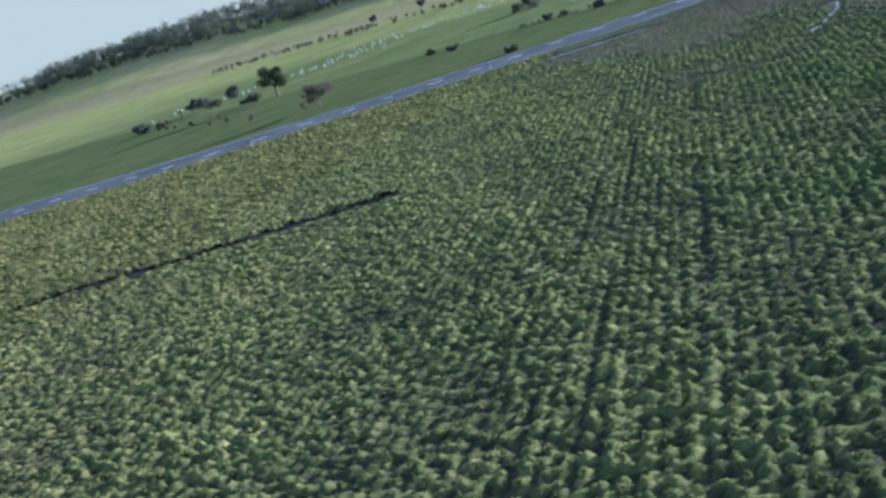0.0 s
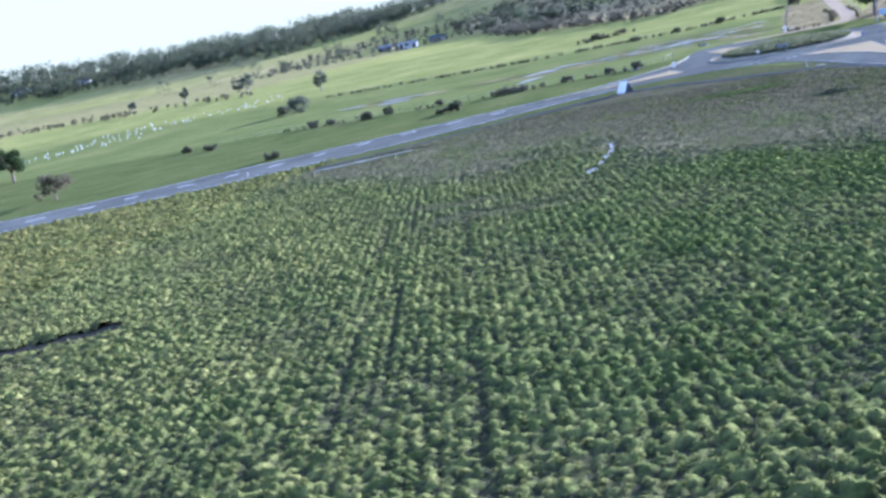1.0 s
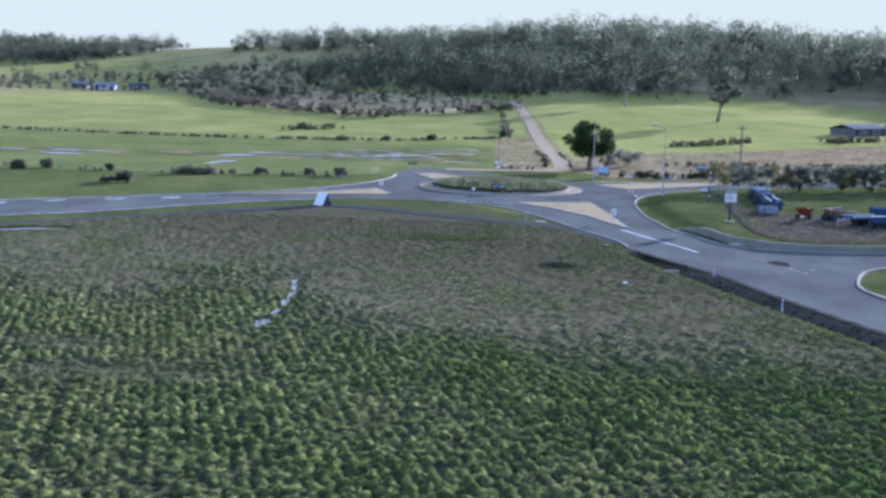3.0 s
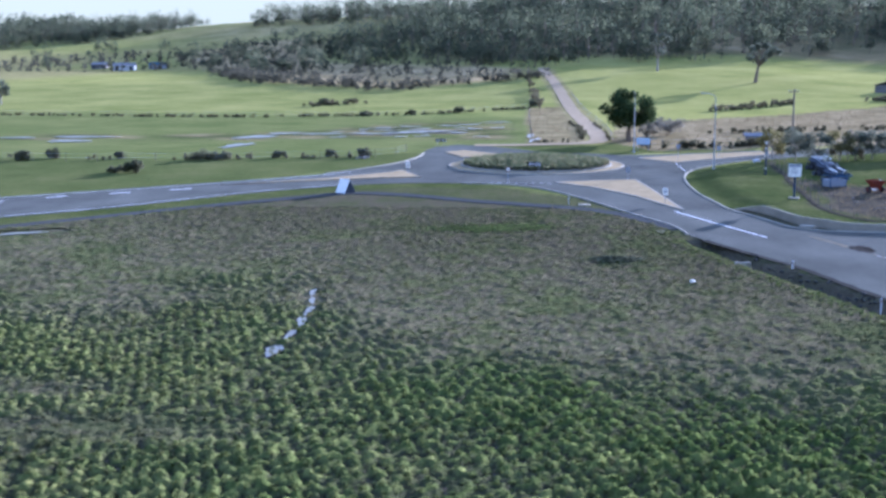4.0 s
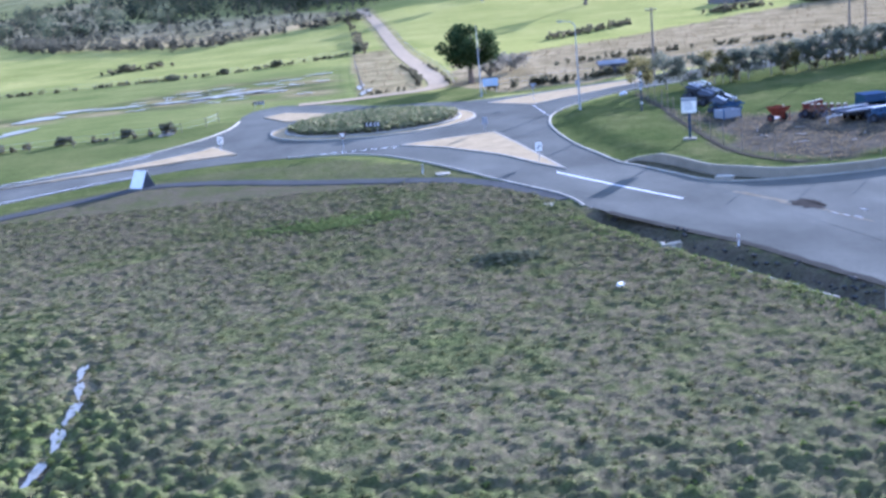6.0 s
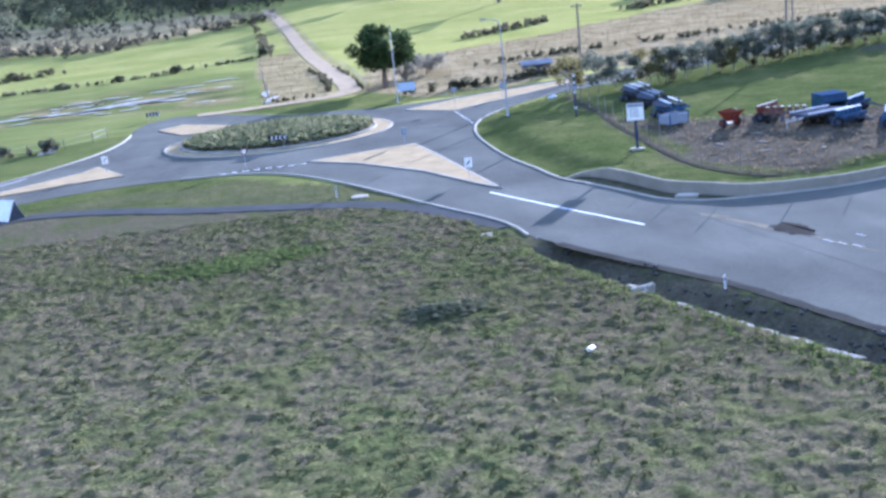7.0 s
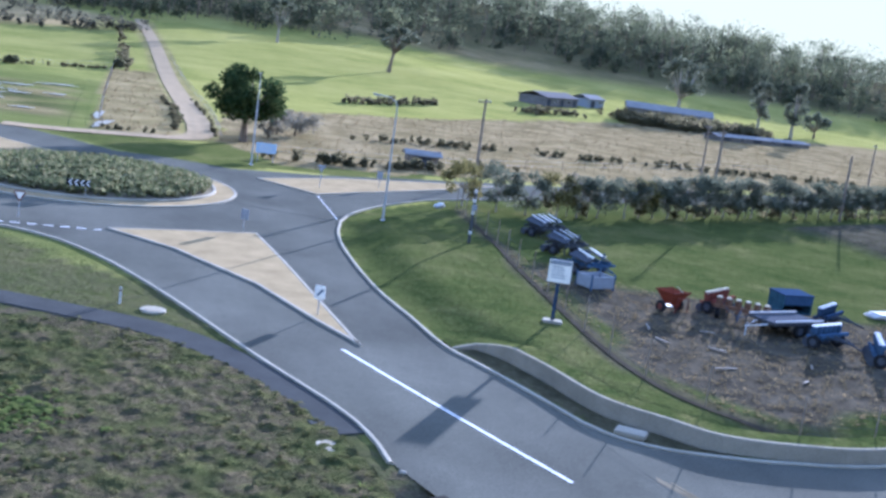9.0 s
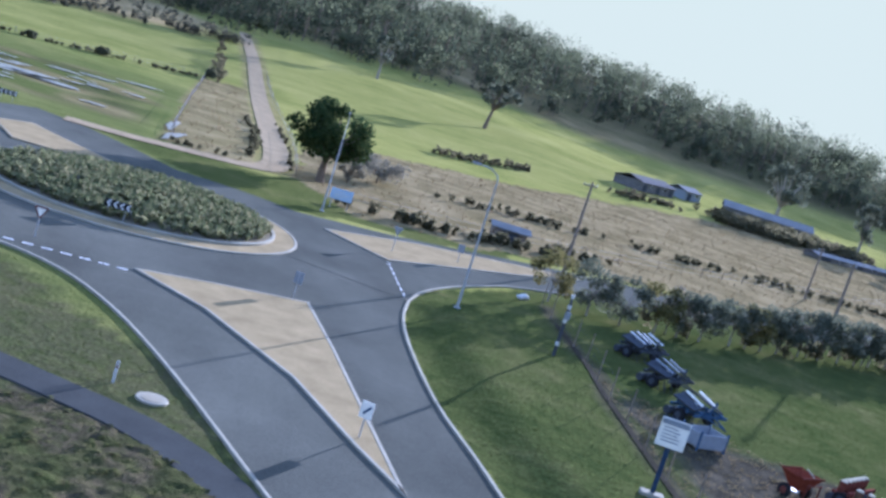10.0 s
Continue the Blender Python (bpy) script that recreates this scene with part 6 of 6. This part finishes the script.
# the row of young trees behind the lawn
TREE_ROW = curve([(15.4, 40.5), (18.6, 38.6), (23.6, 39.6), (30.4, 42.8), (43.3, 49.6), (61.8, 59.4), (82, 70)], 0.1)
k, i = 0, 0
r_row = random.Random(11)
while i < len(TREE_ROW):
    x, y = TREE_ROW[i]
    h = r_row.uniform(3.5, 4.3) * (1.1 if k < 2 else 1)
    w = r_row.uniform(1.5, 2.1)
    mat = OLIVE if k in (0, 3, 7) else GUM
    tree("row_tree", x, y, h, (w, w * 0.9, h * 0.40, h * 0.54), mat, PALEBARK, "yellow-green young tree in a planted row" if mat == OLIVE else "dark young tree with a pale trunk in a planted row", "tree", "tree row",
         trunk_r=0.07, fork=0.35, lobes=14, each=125, leaf=0.115, ball=0.38, seed=k)
    if k in (3, 4, 9, 10, 13):
        tree("row_tree", x + 1.2, y + 0.8, h * 0.9, (0.9, 0.8, h * 0.25, h * 0.6), PALETWIG, PALEBARK, "young tree with pale dead foliage in a planted row", "tree", "tree row", trunk_r=0.05, fork=0.3, lobes=7, each=50, leaf=0.14, seed=k + 50)
    i += int(r_row.uniform(22, 30))
    k += 1

# scrub added to stand in for the dark shade band under the crowns
wood(900, (14, 84, 37, 72), near_line(TREE_ROW[::40], 1.0), 1.7, 0.16, 22, SCRUBLEAF, "low scrub added for the shade band beneath the planted tree row", False, 4, 0.15)

# white plastic guards round saplings in the pasture
GUARD = simple("white_guard", (0.36, 0.38, 0.35), 0.5, 0, 0.1, 3)
gl = curve([(-222, 84), (-207, 106), (-186, 104), (-188, 140), (-200, 165), (-180, 168), (-168, 178), (-176, 196)], 0.4)
vs, fs = [], []
for i in range(120):
    px, py = gl[RNG.integers(len(gl))]
    px, py = px + RNG.normal(0, 7), py + RNG.normal(0, 8)
    pz = ground_z(px, py)
    q = 0.08
    b0 = len(vs)
    for dz in (0, 0.6):
        vs += [(px - q, py - q, pz + dz), (px + q, py - q, pz + dz), (px + q, py + q, pz + dz), (px - q, py + q, pz + dz)]
    fs += [(b0 + k, b0 + (k + 1) % 4, b0 + 4 + (k + 1) % 4, b0 + 4 + k) for k in range(4)]
stuff("tree_guards", np.array(vs), np.array(fs), GUARD, "scattered white plastic sapling guards in the pasture", "tree guards")


# ---------------------------------------------------------------- buildings, far off
def shed(x, y, rz, w, d, h, roofh, wallmat, roofmat, label, bays=3, name="shed"):
    t = thing(name, x, y, rz, label, "shed" if name == "shed" else "house", "farm buildings")
    wall = part("wall", box(B(), (w, d, h), (0, 0, h / 2 - 0.1), bevel=0.02), t, wallmat)
    bm = B()
    e = 0.35
    pts = [(-d / 2 - e, h - 0.15), (0, h + roofh), (d / 2 + e, h - 0.15)]
    up = [[bm.verts.new((sx * (w / 2 + e), py, pz)) for py, pz in pts] for sx in (-1, 1)]
    lo = [[bm.verts.new((sx * (w / 2 + e), py, pz - 0.12)) for py, pz in pts] for sx in (-1, 1)]
    for i in range(2):
        bm.faces.new((up[0][i], up[1][i], up[1][i + 1], up[0][i + 1]))
        bm.faces.new((lo[0][i], lo[0][i + 1], lo[1][i + 1], lo[1][i]))
        for s in (0, 1):
            bm.faces.new((up[s][i], up[s][i + 1], lo[s][i + 1], lo[s][i]))
    for i in (0, 2):
        bm.faces.new((up[0][i], lo[0][i], lo[1][i], up[1][i]))
    bmesh.ops.recalc_face_normals(bm, faces=bm.faces[:])
    part("roof", bm, t, roofmat)
    for i in range(bays):
        xx = -w / 2 + w * (i + 0.5) / bays
        if i % 2 == 0:
            part("door", box(B(), (w / bays * 0.5, 0.08, h * 0.75), (xx, -d / 2 - 0.03, h * 0.37), bevel=0.01), t, DARKSTEEL, "dark open doorway")
        else:
            wd = part("window", box(B(), (w / bays * 0.4, 0.06, h * 0.3), (xx, -d / 2 - 0.02, h * 0.58), bevel=0.01), t, WHITE)
            part("pane", box(B(), (w / bays * 0.34, 0.02, h * 0.24), (xx, -d / 2 - 0.055, h * 0.58)), wd, DARKGLASS)
    return t


shed(82.2, 212.3, 44, 17, 7, 2.1, 0.9, BOARDS, BOARDS, "long low dark timber shed in the paddock", 5)
shed(98, 228, 44, 9, 5, 2.2, 0.8, GREY, ROOFIRON, "small grey iron lean-to beside the dark shed", 2)
shed(117, 221, 160, 21, 8, 2.4, 1.2, BOARDS, ROOFIRON, "long low farm shed with a grey iron roof", 5)
shed(122, 184, 20, 30, 4, 1.0, 0.4, BOARDS, ROOFIRON, "long low grey animal shelter", 6)
shed(19.0, 70.5, -4, 3.3, 2.0, 1.3, 0.25, TIMBER, ROOFIRON, "small grey iron hut in the dry paddock", 1)
shed(-231, 500, 10, 11, 6, 2.6, 1.3, WHITE, ROOFIRON, "far white farmhouse with an iron roof", 3, "house")
shed(-214, 503, -15, 8, 5, 2.4, 1.2, GREY, TEAL, "far blue-roofed farm building", 3)
shed(-252, 520, 0, 8, 5, 2.4, 1.0, BOARDS, ROOFIRON, "far brown farm shed", 3)
shed(-690, 752, 30, 18, 8, 3.4, 2.0, WHITE, ROOFIRON, "distant white house among ridge trees", 4, "house")
shed(-640, 772, 20, 16, 8, 3.4, 2.0, WHITE, ROOFIRON, "distant white house among ridge trees", 4, "house")


# ---------------------------------------------------------------- farm machinery in the yard
DARKSOIL = make_concrete("dark_soil", (0.050, 0.045, 0.034), 0.4)


def wheel(parent, x, y, r, w, rim=DARKSTEEL):
    ty = part("wheel", tube(B(), [(x - w / 2, y, r), (x - w * 0.38, y, r), (x + w * 0.38, y, r), (x + w / 2, y, r)], [r * 0.82, r, r, r * 0.82], 18), parent, RUBBER)
    part("rim", tube(B(), [(x - w / 2 - 0.015, y, r), (x + w / 2 + 0.015, y, r)], r * 0.52, 14), ty, rim)


def planter(x, y, rz, units, body, hopper, label, width=3.2):
    """A row planter: toolbar, seed units with hoppers and discs, wheels and drawbar."""
    t = thing("planter", x, y, rz, label, "farm machine", "yard machines")
    part("toolbar", box(B(), (width, 0.18, 0.18), (0, 0, 0.75), bevel=0.015), t, body)
    part("drawbar", tube(B(), [(0, 0, 0.72), (0, -0.9, 0.6), (0, -1.7, 0.42)], [0.07, 0.06, 0.05], 8), t, DARKSTEEL)
    for s in (-1, 1):
        part("brace", tube(B(), [(s * width * 0.3, 0, 0.75), (0, -1.2, 0.55)], 0.035, 6), t, DARKSTEEL)
        wheel(t, s * width * 0.42, 0.35, 0.36, 0.2)
    for i in range(units):
        ux = -width / 2 + width * (i + 0.5) / units
        u = part("seed_unit", box(B(), (0.12, 0.75, 0.12), (ux, 0.45, 0.55), (8, 0, 0), 0.01), t, body)
        part("hopper", tube(B(), [(ux, 0.45, 0.65), (ux, 0.45, 0.85), (ux, 0.45, 1.15)], [0.10, 0.17, 0.19], 10), u, body)
        part("lid", tube(B(), [(ux, 0.45, 1.15), (ux, 0.45, 1.22)], [0.17, 0.12], 10), u, hopper, "pale hopper lid")
        part("disc", tube(B(), [(ux - 0.02, 0.8, 0.24), (ux + 0.02, 0.8, 0.24)], 0.24, 14), u, DARKSTEEL)
    return t


def cultivator(x, y, rz, frame, panel, label, w=2.6, panels=2):
    """A folded cultivator: frame bars, gangs of tines, raised wing panels, a mast, a roller and a drawbar."""
    t = thing("cultivator", x, y, rz, label, "farm machine", "yard machines")
    for yy in (-0.8, -0.25, 0.3, 0.85):
        part("frame_bar", box(B(), (w, 0.13, 0.13), (0, yy, 0.72), bevel=0.012), t, frame)
    for s in (-1, 1):
        part("frame_rail", box(B(), (0.13, 1.9, 0.13), (s * w * 0.3, 0, 0.84), bevel=0.012), t, frame)
        part("wing_frame", box(B(), (w * 0.36, 1.5, 0.09), (s * w * 0.30, 0.15, 1.12), (10, s * 18, 0), 0.012), t, DARKSTEEL, "dark folded wing frame")
        part("fold_ram", tube(B(), [(s * w * 0.12, -0.3, 0.85), (s * w * 0.34, -0.3, 1.22)], 0.045, 8), t, STEEL)
        wheel(t, s * w * 0.46, 0.2, 0.36, 0.2)
    for i in range(panels):
        px = (i - (panels - 1) / 2) * w * 0.8 / panels
        part("wing_panel", box(B(), (0.17, 1.25, 0.05), (px, 0.1, 1.30 + 0.05 * (i % 2)), (16, 6 * (i % 3 - 1), 5), 0.01), t, panel, "white painted wing panel")
    part("mast", tube(B(), [(-0.25, -0.8, 0.7), (0, -0.9, 1.5), (0.25, -0.8, 0.7)], 0.05, 6), t, frame)
    part("drawbar", tube(B(), [(-0.35, -0.8, 0.7), (0, -1.9, 0.5), (0.35, -0.8, 0.7)], 0.05, 6), t, frame)
    part("roller", tube(B(), [(-w * 0.42, 1.15, 0.24), (w * 0.42, 1.15, 0.24)], 0.22, 12), t, DARKSTEEL, "dark cage roller")
    for i in range(16):
        xx, yy = -w / 2 + w * (i + 0.5) / 16, (i % 4) * 0.55 - 0.8
        part("tine", tube(B(), [(xx, yy, 0.68), (xx, yy + 0.22, 0.42), (xx, yy + 0.02, 0.06)], [0.035, 0.035, 0.022], 6), t, DARKSTEEL)
    return t


def flat_trailer(x, y, rz, label, length=4.2):
    t = thing("trailer", x, y, rz, label, "trailer", "yard machines")
    part("deck", box(B(), (1.8, length, 0.14), (0, 0, 0.78), bevel=0.015), t, DARKSTEEL)
    for s in (-1, 1):
        part("side_rail", box(B(), (0.07, length, 0.10), (s * 0.92, 0, 0.94), bevel=0.01), t, WHITE, "white side rail")
        part("chassis_rail", box(B(), (0.1, length * 0.9, 0.18), (s * 0.4, 0, 0.62)), t, DARKSTEEL)
        for yy in (0.2, 1.0):
            wheel(t, s * 0.78, yy, 0.36, 0.22)
    part("drawbar", tube(B(), [(-0.4, -length / 2, 0.66), (0, -length / 2 - 1.2, 0.5), (0.4, -length / 2, 0.66)], 0.05, 6), t, WHITE)
    part("jack", tube(B(), [(0, -length / 2 - 1.1, 0.0), (0, -length / 2 - 1.1, 0.7)], 0.04, 8), t, STEEL)
    return t


cultivator(18.6, 29.2, 30, DARKSTEEL, WHITE, "dark folded cultivator with white panels on the grass", 2.8, 4)
cultivator(17.9, 23.0, 35, DARKSTEEL, GREY, "dark folded cultivator with pale bars on the grass", 2.6, 3)
cultivator(17.2, 16.8, 25, BLUE, SHEETWHITE, "blue cultivator with two white wing panels", 2.4)
t = thing("steel_crate", 16.0, 13.0, 20, "blue-grey open steel crate on the yard edge", "crate", "yard machines")
part("floor", box(B(), (1.7, 1.3, 0.08), (0, 0, 0.15), bevel=0.01), t, GREY)
for sx in (-1, 1):
    part("side_panel", box(B(), (0.05, 1.3, 0.62), (sx * 0.85, 0, 0.5), bevel=0.01), t, GREY)
    part("end_panel", box(B(), (1.66, 0.05, 0.62), (0, sx * 0.64, 0.5), bevel=0.01), t, GREY)
    for sy in (-1, 1):
        part("corner_post", box(B(), (0.08, 0.08, 0.95), (sx * 0.85, sy * 0.64, 0.46)), t, BLUE)
t = thing("spreader", 18.7, 8.6, 25, "red fertiliser spreader with a tapered hopper", "farm machine", "yard machines")
bm = B()
lo = [bm.verts.new((sx * 0.28, sy * 0.25, 0.45)) for sx, sy in ((-1, -1), (1, -1), (1, 1), (-1, 1))]
hi = [bm.verts.new((sx * 0.72, sy * 0.6, 1.15)) for sx, sy in ((-1, -1), (1, -1), (1, 1), (-1, 1))]
for i in range(4):
    bm.faces.new((lo[i], lo[(i + 1) % 4], hi[(i + 1) % 4], hi[i]))
bm.faces.new(lo[::-1])
part("hopper", bm, t, ORANGE, "red painted hopper")
part("hopper_rim", box(B(), (1.5, 0.06, 0.08), (0, -0.61, 1.16), bevel=0.01), t, RED)
part("hopper_rim", box(B(), (1.5, 0.06, 0.08), (0, 0.61, 1.16), bevel=0.01), t, RED)
part("frame", tube(B(), [(-0.5, -0.7, 0.12), (-0.45, -0.75, 0.9), (0.45, -0.75, 0.9), (0.5, -0.7, 0.12)], 0.04, 6), t, RED)
part("cover", box(B(), (0.16, 0.8, 0.05), (0.62, -0.1, 1.1), (20, 30, 0), 0.01), t, CREAM)
part("spinner", tube(B(), [(0, 0.2, 0.25), (0, 0.2, 0.32)], 0.3, 14), t, STEEL)
for s in (-1, 1):
    wheel(t, s * 0.72, 0.1, 0.32, 0.18, RED)
planter(22.2, 9.4, 38, 6, RED, CREAM, "red row planter with cream hopper lids", 2.9)
planter(22.0, 7.0, -35, 6, RUST, CREAM, "worn planter bar with pale hopper lids", 3.0)
t = thing("container", 27.1, 10.6, 8, "dark blue open-fronted steel container on the yard", "container", "yard machines")
t.scale = (0.82, 0.82, 0.72)
part("floor", box(B(), (2.5, 1.7, 0.12), (0, 0, 0.18)), t, TEAL)
part("roof", box(B(), (2.6, 1.8, 0.10), (0, 0, 1.72), (3, 0, 0), 0.02), t, NAVY)
part("back_panel", box(B(), (2.5, 0.06, 1.5), (0, 0.82, 0.95)), t, TEAL)
for s in (-1, 1):
    part("side_panel", box(B(), (0.06, 1.7, 1.5), (s * 1.22, 0, 0.95)), t, TEAL)
part("front_panel", box(B(), (2.4, 0.05, 0.75), (0, -0.82, 1.28), bevel=0.01), t, BLUE, "blue upper front panel")
for i in range(9):
    part("rib", box(B(), (0.05, 0.03, 0.7), (-1.05 + i * 0.262, -0.855, 1.28)), t, NAVY)
flat_trailer(23.8, 5.5, -72, "long dark flat trailer with white side rails", 3.6)
planter(25.0, 2.9, 25, 6, BLUE, SHEETWHITE, "blue seed drill with pale lids in the yard", 2.6)
planter(28.2, 7.8, 40, 5, NAVY, WHITE, "dark blue seed drill beside the container", 2.8)
planter(26.8, 0.9, 60, 6, BLUE, WHITE, "blue planter with white hopper lids", 3.2)
cultivator(30.6, 1.4, 100, BLUE, WHITE, "blue folded cultivator with white panels", 2.6)
planter(32.6, 4.4, 30, 5, DARKSTEEL, WHITE, "dark planter with white lids", 3.0)
t = thing("panel_stack", 35.5, 11.6, 8, "stack of long white panels lying on the grass", "panels")
for i in range(3):
    part("panel", box(B(), (5.2, 1.0, 0.07), (i * 0.15, i * 0.06, 0.12 + i * 0.09), (0, 0, i * 3), 0.01), t, WHITE)
part("bearer", box(B(), (0.1, 1.1, 0.1), (-1.8, 0, 0.04)), t, TIMBER)
part("bearer", box(B(), (0.1, 1.1, 0.1), (1.8, 0, 0.04)), t, TIMBER)
for i, (x, y, a, l) in enumerate(((15.6, 4.6, 70, 1.6), (15.2, 2.0, 100, 1.1), (17.6, 1.0, 120, 1.0), (16.4, -2.2, 20, 1.4), (21.5, -1.0, 60, 0.9), (18.8, 4.4, 150, 0.8), (19.6, -3.6, 40, 0.7))):
    t = thing("timber_offcut", x, y, a, "pale timber offcut lying in the yard", "timber", "yard offcuts")
    part("body", box(B(), (l, 0.10, 0.06), (0, 0, 0.06), (0, 3, 0), 0.008), t, PALEBARK)
# dark strip of turned soil under the yard fence
bm = B()
prev = None
strip_line = [p for p in FENCE[::3] if p[1] < 33 and p[0] < 32]
for (x0, y0), (x1, y1) in zip(mirrored(strip_line, 0.17), mirrored(strip_line, -0.17)):
    a, b = bm.verts.new((x0, y0, ground_z(x0, y0) + 0.04)), bm.verts.new((x1, y1, ground_z(x1, y1) + 0.04))
    if prev:
        bm.faces.new((prev[0], prev[1], b, a))
    prev = (a, b)
me = bpy.data.meshes.new("soil_strip")
bm.to_mesh(me)
bm.free()
me.materials.append(DARKSOIL)
structure("soil_strip", me, "dark strip of turned soil under the yard fence", "soil")
